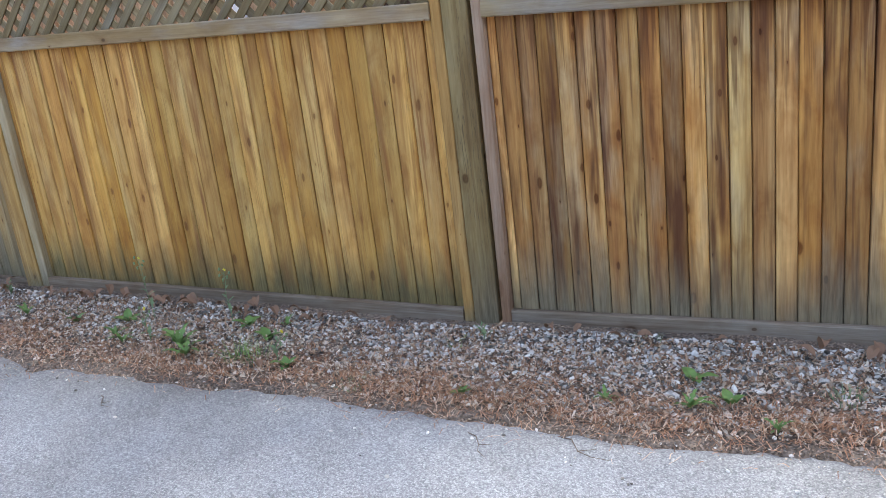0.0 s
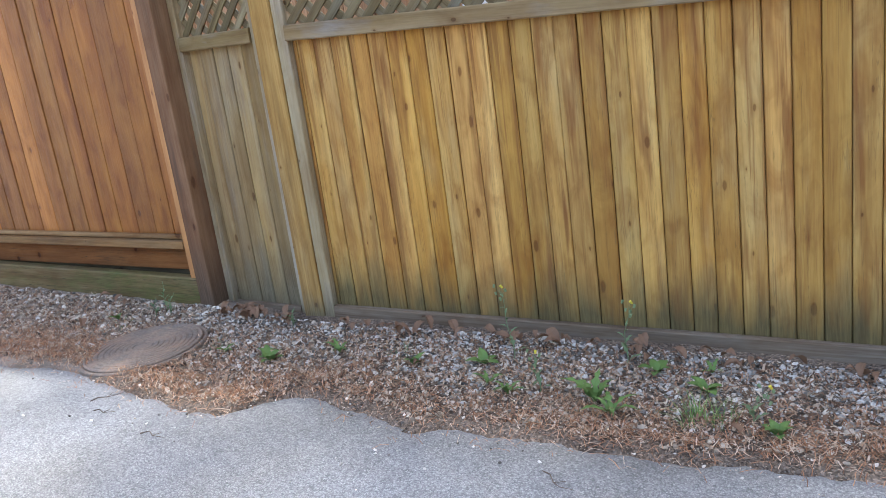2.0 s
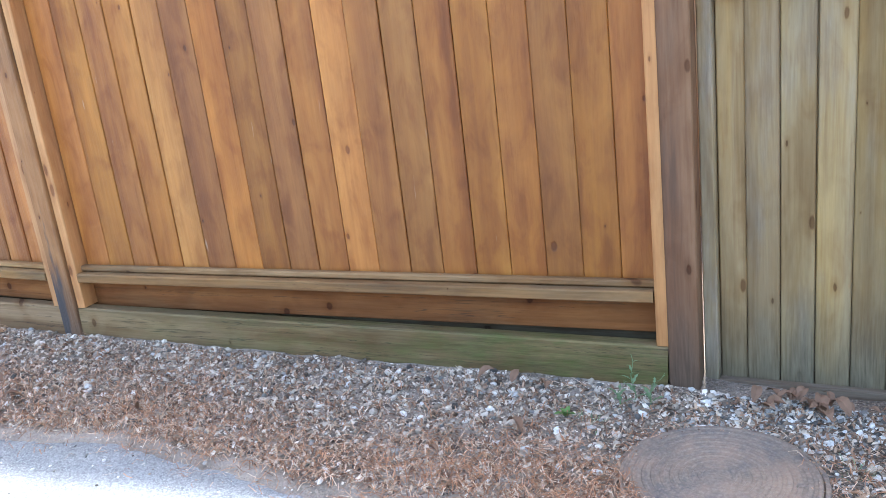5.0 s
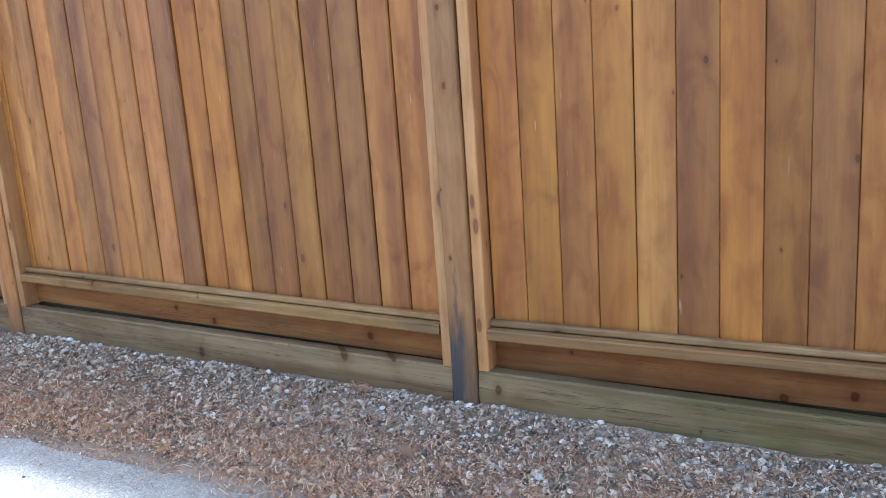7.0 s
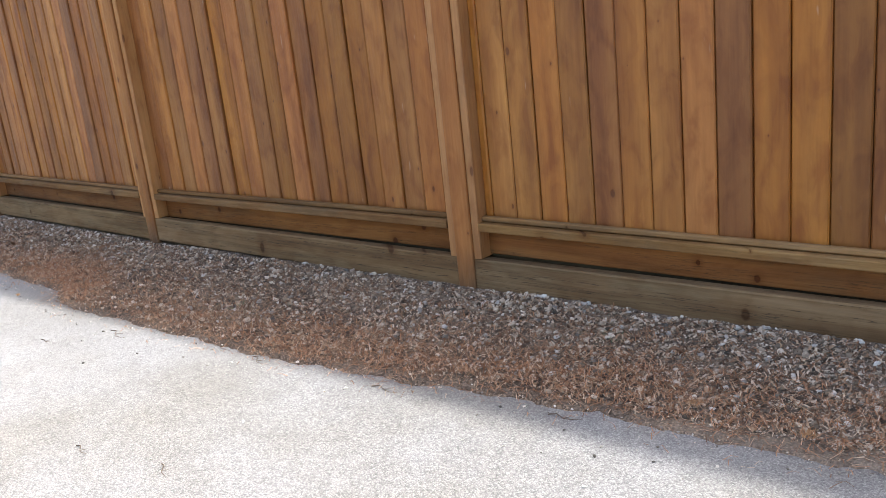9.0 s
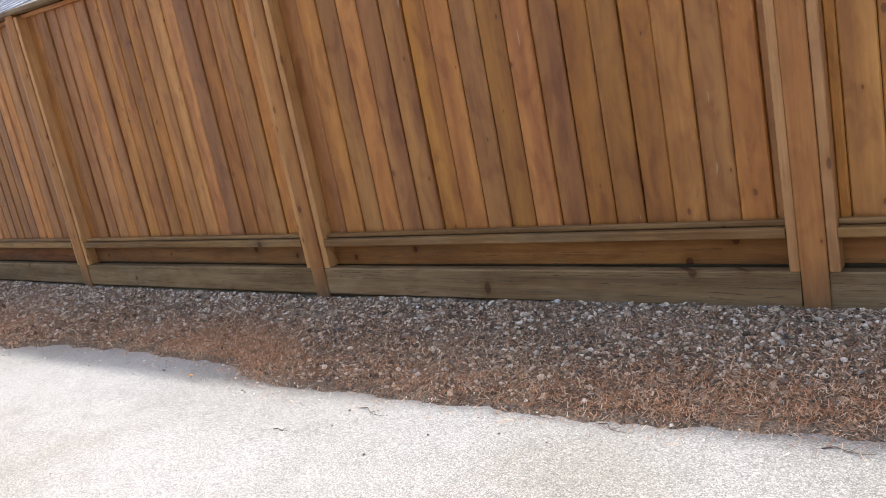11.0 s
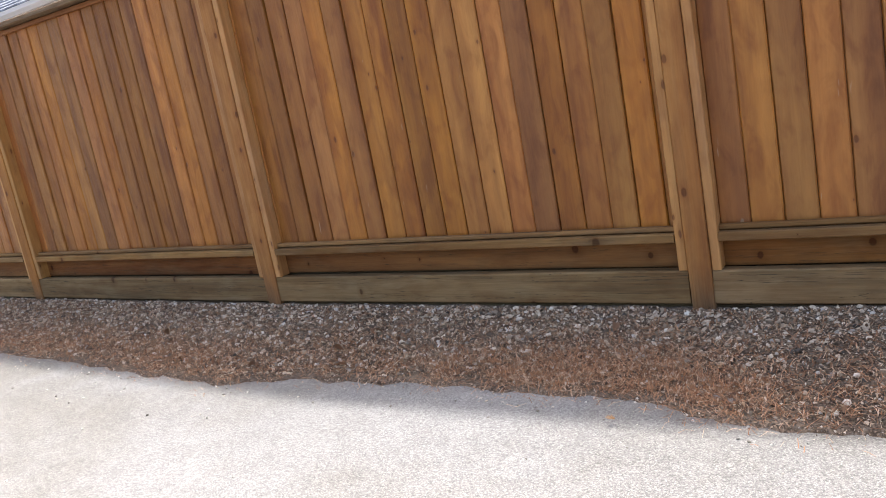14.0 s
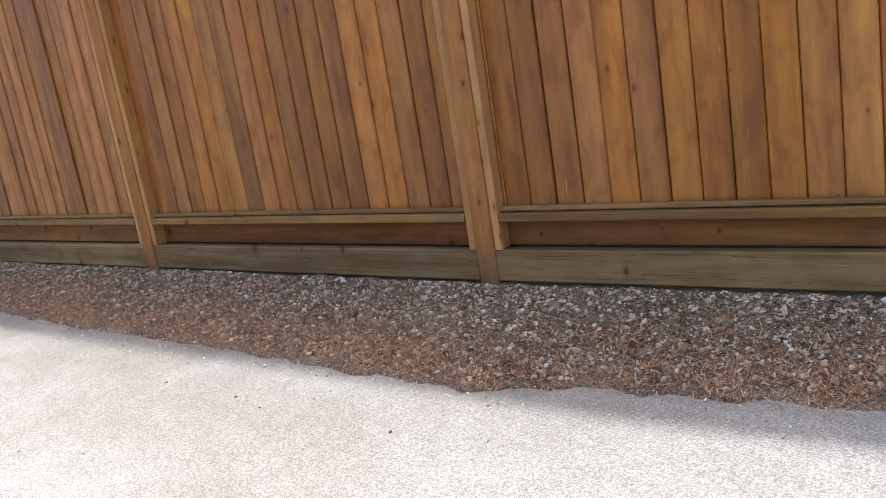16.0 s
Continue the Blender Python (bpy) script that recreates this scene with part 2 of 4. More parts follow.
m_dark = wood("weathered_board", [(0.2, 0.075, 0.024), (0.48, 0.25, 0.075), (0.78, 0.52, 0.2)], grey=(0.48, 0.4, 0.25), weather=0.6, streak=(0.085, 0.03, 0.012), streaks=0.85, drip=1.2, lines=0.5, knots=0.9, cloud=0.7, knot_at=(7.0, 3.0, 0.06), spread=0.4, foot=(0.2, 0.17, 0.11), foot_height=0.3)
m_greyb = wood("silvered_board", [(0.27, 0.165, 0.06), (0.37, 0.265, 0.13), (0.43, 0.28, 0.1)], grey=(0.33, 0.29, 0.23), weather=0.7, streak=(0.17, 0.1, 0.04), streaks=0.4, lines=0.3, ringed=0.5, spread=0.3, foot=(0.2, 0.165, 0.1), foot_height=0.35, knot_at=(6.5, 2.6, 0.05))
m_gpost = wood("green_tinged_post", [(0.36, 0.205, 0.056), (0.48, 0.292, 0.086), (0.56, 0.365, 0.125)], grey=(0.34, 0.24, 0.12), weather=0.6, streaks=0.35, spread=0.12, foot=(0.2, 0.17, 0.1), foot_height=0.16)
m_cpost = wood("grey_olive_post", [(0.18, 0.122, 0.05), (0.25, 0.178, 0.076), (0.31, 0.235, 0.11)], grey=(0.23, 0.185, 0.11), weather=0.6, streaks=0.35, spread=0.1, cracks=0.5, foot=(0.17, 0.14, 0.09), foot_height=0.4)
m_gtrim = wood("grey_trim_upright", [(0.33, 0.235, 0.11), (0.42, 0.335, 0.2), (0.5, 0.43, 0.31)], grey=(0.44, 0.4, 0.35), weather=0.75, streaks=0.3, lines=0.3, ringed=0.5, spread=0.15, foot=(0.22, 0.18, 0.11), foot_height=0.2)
m_ghor = wood("grey_trim_rail", [(0.23, 0.155, 0.06), (0.31, 0.23, 0.115), (0.38, 0.31, 0.2)], "x", grey=(0.36, 0.335, 0.3), weather=0.85, streaks=0.3, lines=0.3, ringed=0.5, spread=0.1)
m_low = wood("ground_rail", [(0.16, 0.125, 0.085), (0.24, 0.19, 0.135), (0.31, 0.255, 0.19)], "x", grey=(0.26, 0.23, 0.19), weather=0.6, streaks=0.3, spread=0.1)
m_cap = wood("weathered_cap", [(0.17, 0.115, 0.068), (0.25, 0.175, 0.105), (0.34, 0.245, 0.155)], "x", grey=(0.27, 0.21, 0.15), weather=0.6, spread=0.1)
# damp footer tone; on the added backing it stands for shade in the gap
m_footer_and_gap = wood("damp_footer_and_gap_fill", [(0.06, 0.045, 0.026), (0.095, 0.07, 0.038), (0.135, 0.105, 0.055)], "x", grey=(0.09, 0.08, 0.048), weather=0.5, spread=0.1)
m_slat = wood("lattice_slat", [(0.15, 0.115, 0.055), (0.23, 0.18, 0.09), (0.3, 0.255, 0.155)], grey=(0.27, 0.255, 0.21), weather=0.6, spread=0.3)
m_shed = wood("shed_board", [(0.36, 0.22, 0.11), (0.48, 0.31, 0.16), (0.55, 0.38, 0.22)], weather=0.2, streaks=0.2, spread=0.15)


def stones(name, stops):
    m = Mat(name)
    i = m.island()
    c = m.ramp(i, stops)
    n = m.noise(m.pos(), 160.0, 3.0, 0.6)
    c = m.mix(m.range(n, 0.35, 0.7, 0.0, 0.5), c, m.mix(1.0, c, (0.55, 0.52, 0.48), "MULTIPLY"))
    return m.done(c, 0.85, n, 0.3, 0.003, 0.25)


m_white = stones("white_gravel", [(0.0, (0.06, 0.053, 0.045)), (0.25, (0.22, 0.2, 0.175)), (0.55, (0.46, 0.43, 0.385)), (0.85, (0.82, 0.78, 0.71)), (1.0, (0.56, 0.45, 0.34))])
m_grey = stones("grey_gravel", [(0.0, (0.08, 0.06, 0.044)), (0.3, (0.3, 0.238, 0.175)), (0.65, (0.56, 0.465, 0.36)), (0.88, (0.73, 0.625, 0.495)), (1.0, (0.86, 0.79, 0.68))])


m_chip = stones("stone_chips", [(0.0, (0.06, 0.045, 0.034)), (0.25, (0.26, 0.188, 0.13)), (0.6, (0.5, 0.38, 0.27)), (0.85, (0.64, 0.54, 0.43)), (1.0, (0.8, 0.74, 0.65))])


def litter(name, stops, rough=0.8):
    m = Mat(name)
    c = m.ramp(m.island(), stops)
    return m.done(c, rough, spec=0.2)


m_needle = litter("dry_needles", [(0.0, (0.12, 0.065, 0.04)), (0.3, (0.33, 0.155, 0.078)), (0.7, (0.5, 0.265, 0.142)), (1.0, (0.66, 0.52, 0.38))])
m_deadleaf = litter("dead_leaves", [(0.0, (0.1, 0.055, 0.034)), (0.5, (0.28, 0.165, 0.1)), (0.85, (0.44, 0.31, 0.2)), (1.0, (0.62, 0.52, 0.4))])
m_green = litter("weed_leaf", [(0.0, (0.09, 0.15, 0.04)), (0.6, (0.16, 0.245, 0.065)), (1.0, (0.28, 0.34, 0.11))], 0.55)
m_pale = litter("grey_green_leaf", [(0.0, (0.12, 0.17, 0.08)), (1.0, (0.24, 0.3, 0.15))], 0.65)
m_yellow = litter("yellow_petal", [(0.0, (0.55, 0.42, 0.03)), (1.0, (0.65, 0.55, 0.08))], 0.6)
m_crown = litter("pine_foliage", [(0.0, (0.03, 0.06, 0.025)), (1.0, (0.07, 0.11, 0.045))], 0.6)
m_twig = litter("twig_bark", [(0.0, (0.09, 0.065, 0.05)), (1.0, (0.16, 0.12, 0.09))])
m_orange = litter("orange_sprig", [(0.0, (0.33, 0.17, 0.075)), (1.0, (0.47, 0.29, 0.15))])


def soil():
    m = Mat("soil_and_fines")
    p = m.pos()
    a = m.noise(p, 3.0, 5.0, 0.6)
    b = m.noise(p, 60.0, 4.0, 0.65)
    c = m.voronoi(p, 110.0).outputs["Distance"]
    d = m.voronoi(p, 190.0)
    col = m.ramp(a, [(0.3, (0.065, 0.05, 0.038)), (0.5, (0.135, 0.1, 0.072)), (0.7, (0.21, 0.16, 0.115))])
    col = m.mix(0.75, col, m.mix(1.0, col, m.ramp(m.split(d.outputs["Color"])[0], [(0.0, (0.25, 0.24, 0.23)), (0.6, (1.0, 0.96, 0.92)), (0.92, (2.2, 2.1, 2.0)), (1.0, (3.4, 3.3, 3.2))]), "MULTIPLY"))
    col = m.mix(m.range(b, 0.45, 0.75, 0.0, 0.7), col, (0.28, 0.225, 0.18))
    col = m.mix(m.range(c, 0.1, 0.35, 0.6, 0.0), col, (0.24, 0.225, 0.2))
    # paler soil between the lid and the second bay
    pale_stretch = m.math("MULTIPLY", m.range(m.split(p)[0], -9.0, -7.0), m.range(m.split(p)[0], -4.2, -5.0))
    pale_stretch = m.math("MULTIPLY", pale_stretch, m.math("MULTIPLY", m.range(m.split(p)[1], 0.6, 1.2), m.range(m.split(p)[1], 3.2, 2.5)))
    col = m.mix(m.math("MULTIPLY", pale_stretch, m.range(a, 0.35, 0.6, 0.25, 0.85)), col, (0.34, 0.28, 0.225))
    return m.done(col, 0.95, m.math("ADD", b, c), 0.6, 0.01, 0.1)


def asphalt():
    m = Mat("aged_asphalt")
    p = m.pos()
    v = m.voronoi(p, 230.0)
    w = m.voronoi(p, 120.0)
    big = m.noise(p, 0.9, 4.0, 0.55)
    mid = m.noise(p, 7.0, 4.0, 0.6)
    fine = m.noise(p, 220.0, 3.0, 0.7)
    tone = m.split(v.outputs["Color"])[0]
    col = m.ramp(tone, [(0.0, (0.16, 0.16, 0.161)), (0.45, (0.29, 0.29, 0.288)), (0.8, (0.375, 0.373, 0.367)), (1.0, (0.48, 0.475, 0.462))])
    tone2 = m.split(w.outputs["Color"])[1]
    col = m.mix(0.22, col, m.ramp(tone2, [(0.0, (0.15, 0.15, 0.15)), (1.0, (0.42, 0.415, 0.4))]))
    col = m.mix(m.range(v.outputs["Distance"], 0.38, 0.68, 0.0, 0.4), col, (0.14, 0.138, 0.135))
    col = m.mix(m.range(mid, 0.35, 0.7, 0.0, 0.35), col, m.mix(1.0, col, (0.72, 0.7, 0.68), "MULTIPLY"))
    col = m.mix(m.range(big, 0.42, 0.64, 0.0, 0.75), col, m.mix(1.0, col, (0.78, 0.75, 0.68), "MULTIPLY"))
    h = m.math("ADD", m.math("MULTIPLY", v.outputs["Distance"], -1.0), m.math("MULTIPLY", fine, 0.5))
    return m.done(col, 0.88, h, 0.45, 0.004, 0.25)


def iron():
    m = Mat("rusty_cast_iron")
    p = m.obj()
    n = m.noise(p, 9.0, 5.0, 0.65)
    f = m.noise(p, 120.0, 3.0, 0.6)
    col = m.ramp(n, [(0.35, (0.13, 0.112, 0.1)), (0.5, (0.2, 0.15, 0.115)), (0.68, (0.29, 0.2, 0.14))])
    col = m.mix(m.range(f, 0.4, 0.7, 0.0, 0.5), col, (0.36, 0.28, 0.21))
    m.bsdf.inputs["Metallic"].default_value = 0.15
    return m.done(col, 0.72, f, 0.4, 0.003, 0.3)


def shingle():
    m = Mat("grey_blue_shingles")
    p = m.pos()
    n = m.noise(p, 25.0, 4.0, 0.7)
    col = m.ramp(m.math("ADD", m.math("MULTIPLY", m.island(), 0.6), m.math("MULTIPLY", n, 0.4)), [(0.2, (0.2, 0.215, 0.25)), (0.8, (0.36, 0.385, 0.43))])
    return m.done(col, 0.9, n, 0.4, 0.01, 0.2)


def plain(name, c, rough=0.5, var=0.12):
    m = Mat(name)
    n = m.noise(m.pos(), 6.0, 4.0, 0.6)
    return m.done(m.mix(m.range(n, 0.3, 0.7, 0.0, var), c, tuple(k * 0.7 for k in c)), rough, m.noise(m.pos(), 90.0), 0.05)


m_soil, m_asphalt, m_iron, m_shingle = soil(), asphalt(), iron(), shingle()
m_gutter = plain("white_gutter_paint", (0.78, 0.79, 0.78), 0.4)
m_siding = plain("pale_siding_paint", (0.6, 0.62, 0.6), 0.6)
m_bark = wood("pine_bark", [(0.07, 0.05, 0.035), (0.13, 0.09, 0.06), (0.2, 0.13, 0.085)], streaks=0.5)

# ---- shape of the ground and the line of the fence ----


def line(pts):
    pts = sorted(pts)
    xs, ys = [p[0] for p in pts], [p[1] for p in pts]
    return lambda x: np.interp(x, xs, ys)


fence_y = line([(6.0, 3.8), (-1.6, 2.62), (-4.05, 2.27), (-4.8, 2.28), (-7.31, 1.95), (-9.87, 1.785), (-12.41, 1.61), (-14.95, 1.55), (-17.54, 1.53), (-30, 1.45)])
fence_z = line([(6.0, -0.2), (-0.2, -0.06), (-0.6, -0.045), (-1.3, -0.03), (-2.0, -0.03), (-2.56, 0.0), (-3.57, 0.035), (-4.0, 0.038), (-4.6, 0.04), (-4.85, 0.045), (-7.37, 0.155), (-9.87, 0.18), (-12.41, 0.212), (-14.95, 0.245), (-17.54, 0.29), (-30, 0.5)])
kerb_y = line([(6, 3.0), (0.5, 2.4), (-0.15, 2.28), (-0.8, 2.125), (-1.3, 2.065), (-1.9, 1.985), (-2.2, 1.915), (-2.45, 1.855), (-2.98, 1.785), (-3.08, 1.71), (-3.5, 1.79), (-3.66, 1.76), (-3.8, 1.54), (-4.3, 1.55), (-4.85, 1.6), (-5.5, 1.46), (-6.1, 1.48), (-6.5, 1.5), (-7.1, 1.37),
               (-8.1, 1.3), (-9.0, 1.22), (-9.9, 1.05), (-10.6, 0.96), (-11.0, 0.95), (-12.1, 0.88), (-12.22, 0.92), (-12.45, 1.02), (-13.5, 1.01), (-14.15, 0.95), (-14.6, 0.79), (-15.3, 0.79), (-15.9, 0.84), (-17.3, 0.87), (-18.5, 0.96), (-30, 1.0)])
kerb_z = line([(6, -0.2), (1, -0.12), (-1.2, -0.07), (-3.1, 0.008), (-4.5, 0.027), (-7, 0.045), (-9, 0.055), (-11.5, 0.078), (-14, 0.088), (-15.4, 0.13), (-18.5, 0.19), (-30, 0.36)])


def wave(x, y, s):
    return (np.sin(x * 7.1 * s + 1.3 * np.sin(y * 5.3 * s)) + np.sin(x * 13.7 * s + y * 9.1 * s + 2.0) + np.sin(y * 17.3 * s - x * 5.9 * s)) / 3


def road_z(x, y):
    return kerb_z(x) + 0.03 * np.maximum(y - kerb_y(x), -6.0)


def edge_y(x):
    return kerb_y(x) + 0.026 * wave(x, 0.3 * x, 1.3) + 0.016 * wave(x * 1.7, x, 3.1) + 0.011 * wave(x * 2.3, 0.6 * x, 5.7)


def verge_z(x, y):
    """Height of the stony verge between the asphalt and the fence; level beyond the fence."""
    e, f = kerb_y(x), fence_y(x)
    s = np.clip((y - e) / np.maximum(f - e, 0.2), 0, 1)
    z = kerb_z(x) + 0.008 + (fence_z(x) - kerb_z(x) - 0.008) * (0.75 * s + 0.25 * s * s * (3 - 2 * s))
    return z + (0.006 * wave(x, y, 1.1) + 0.006 * wave(x, y, 2.9) + 0.004 * wave(x * 1.2, y * 1.4, 6.1)) * np.clip(s * 12, 0, 1)


def ground_z(x, y):
    inside = y < kerb_y(x) - 0.06
    return np.where(inside, road_z(x, y) - 0.03, verge_z(x, y))


def sheet(name, xs, ys, zs, material):
    """A grid mesh; xs, ys, zs are arrays of one shape."""
    r, c = xs.shape
    v = np.stack([xs, ys, zs], -1).reshape(-1, 3)
    i = np.arange(r * c).reshape(r, c)
    f = np.stack([i[:-1, :-1], i[:-1, 1:], i[1:, 1:], i[1:, :-1]], -1).reshape(-1, 4)
    return heap(name, v, f, material, True)


def heap(name, verts, faces, material, smooth=False):
    me = bpy.data.meshes.new(name)
    n, k = faces.shape
    me.vertices.add(len(verts))
    me.vertices.foreach_set("co", np.ascontiguousarray(verts, dtype=np.float32).ravel())
    me.loops.add(n * k)
    me.loops.foreach_set("vertex_index", np.ascontiguousarray(faces, dtype=np.int32).ravel())
    me.polygons.add(n)
    me.polygons.foreach_set("loop_start", np.arange(0, n * k, k, dtype=np.int32))
    me.polygons.foreach_set("use_smooth", np.full(n, smooth))
    me.update(calc_edges=True)
    me.validate()
    me.materials.append(material)
    return new(name, me)


far = np.array([-900.0, -300, -120, -60, -36])
gx = np.concatenate([far, np.arange(-26, 6.01, 0.045), [12, 40, 120, 300, 900]])
gy = np.concatenate([far, [-20, -10, -5, -2], np.arange(0.4, 3.61, 0.035), [4, 5, 7, 10, 20, 40, 120, 300, 900]])
X, Y = np.meshgrid(gx, gy, indexing="xy")
tagged(sheet("ground", X, Y, ground_z(np.clip(X, -30, 6), Y), m_soil), "dark soil with fine stones beside the lane", "ground", kind="structure")
rx = np.concatenate([[-60, -40], np.arange(-27, 8.01, 0.025), [14, 30]])
rs = np.concatenate([np.linspace(0, 0.8, 14), np.linspace(0.82, 1.0, 14)])
X, S = np.meshgrid(rx, rs, indexing="xy")
E_ = edge_y(X)
Y = -4.6 + S * (E_ + 4.6)
Z = road_z(np.clip(X, -30, 6), np.minimum(Y, kerb_y(X))) + 0.004 - 0.035 * (S > 0.999)
tagged(sheet("road", X, Y, Z, m_asphalt), "pale grey worn asphalt lane with an uneven edge", "road", kind="structure")

# ---- building pieces ----


def prism(profile, length, axis="z"):
    """A closed prism of a 2D outline (counter-clockwise) drawn along an axis from 0."""
    bm = bmesh.new()
    ends = []
    for s in (0, length):
        ends.append([bm.verts.new((a, b, s) if axis == "z" else (s, a, b)) for a, b in profile])
    n = len(profile)
    bm.faces.new(list(reversed(ends[0])))
    bm.faces.new(ends[1])
    for i in range(n):
        bm.faces.new((ends[0][i], ends[0][(i + 1) % n], ends[1][(i + 1) % n], ends[1][i]))
    bmesh.ops.recalc_face_normals(bm, faces=bm.faces)
    return bm


def mesh(name, bm, material):
    me = bpy.data.meshes.new(name)
    bm.to_mesh(me)
    bm.free()
    me.materials.append(material)
    return me


def block(a0, a1, b0, b1, length, axis="z", bevel=0.004):
    c = bevel
    return prism([(a0 + c, b0), (a1 - c, b0), (a1, b0 + c), (a1, b1 - c), (a1 - c, b1), (a0 + c, b1), (a0, b1 - c), (a0, b0 + c)], length, axis)


def board_mesh(name, width, length, thick, groove, material):
    w = width / 2
    t = 0.009  # tongue, held in the groove of the next board
    return mesh(name, prism([(-w, 0), (w, 0), (w, -0.004), (w + t, -0.004), (w + t, -0.008), (w, -0.008), (w, -thick + groove), (w - groove, -thick), (-w + groove, -thick), (-w, -thick + groove),
                             (-w, -0.009), (-w - t, -0.009), (-w - t, -0.005), (-w, -0.005)], length), material)


def put(name, me, parent, m, label=""):
    """A part: one object on a mesh, at the world pose m, under its thing."""
    ob = new(name, me)
    ob.parent = parent
    ob.matrix_parent_inverse = parent.matrix_basis.inverted()
    ob.matrix_basis = m
    if label:
        ob["label"] = label
    return ob


def part(name, bm, material, parent, m=None, label=""):
    return put(name, mesh(name, bm, material), parent, m if m else Matrix(), label)


def thing(name, at, label, category, group=""):
    ob = new(name)
    ob.matrix_basis = Matrix.Translation(at)
    return tagged(ob, label, category, group)


rng = random.Random(7)

# ---- cedar fence along the lane ----
# post: centre x, y, foot z, underside of cap, rail top, kickboard top
POSTS = [(-4.797, 2.345, 0.0, 1.97, 0.388, 0.18), (-7.315, 2.01, 0.12, 2.03, 0.448, 0.275), (-9.866, 1.845, 0.14, 2.07, 0.508, 0.317), (-12.42, 1.67, 0.17, 2.135, 0.56, 0.378),
         (-14.955, 1.61, 0.2, 2.225, 0.602, 0.41), (-17.53, 1.59, 0.25, 2.25, 0.645, 0.45), (-20.1, 1.575, 0.29, 2.3, 0.69, 0.49), (-22.65, 1.56, 0.33, 2.35, 0.73, 0.53)]
cedar = thing("cedar_fence", (-4.797, 2.345, 0.0), "tall reddish-brown cedar board fence with posts and treated kickboards", "fence")
PL, PR = 0.059, 0.037  # reach of a post to either side of its mark along the fence
STOP = 0.042
# first full joint and width of the boards, bay by bay
LAYOUT = [(0.086, 0.1249), (0.12, 0.1284), (0.204, 0.1303), (0.226, 0.1278), (0.165, 0.1297)]


def boards(fence, base, u0, u1, first, pitch, gap, thick, groove, material, foot, top, setback, turn, jitter):
    """Upright tongued boards from u0 to u1, whole ones from a first joint on, the two outer ones sawn to fit."""
    joint = first - pitch * math.ceil((first - u0) / pitch)
    meshes = {}
    while joint < u1 - 0.004:
        a, b = max(joint, u0), min(joint + pitch, u1)
        joint += pitch
        if b - a < 0.012:
            continue
        c, w = (a + b) / 2, round(b - a, 4)
        h = round(top(c) - foot(c), 2) + 0.03
        if (w, h) not in meshes:
            meshes[w, h] = board_mesh("board", w - gap, h, thick, groove, material)
        put("board", meshes[w, h], fence, base @ pose(c, setback + rng.uniform(-jitter, jitter), foot(c), 0, rng.uniform(-0.1, 0.1), turn + rng.uniform(-1.0, 1.0)))


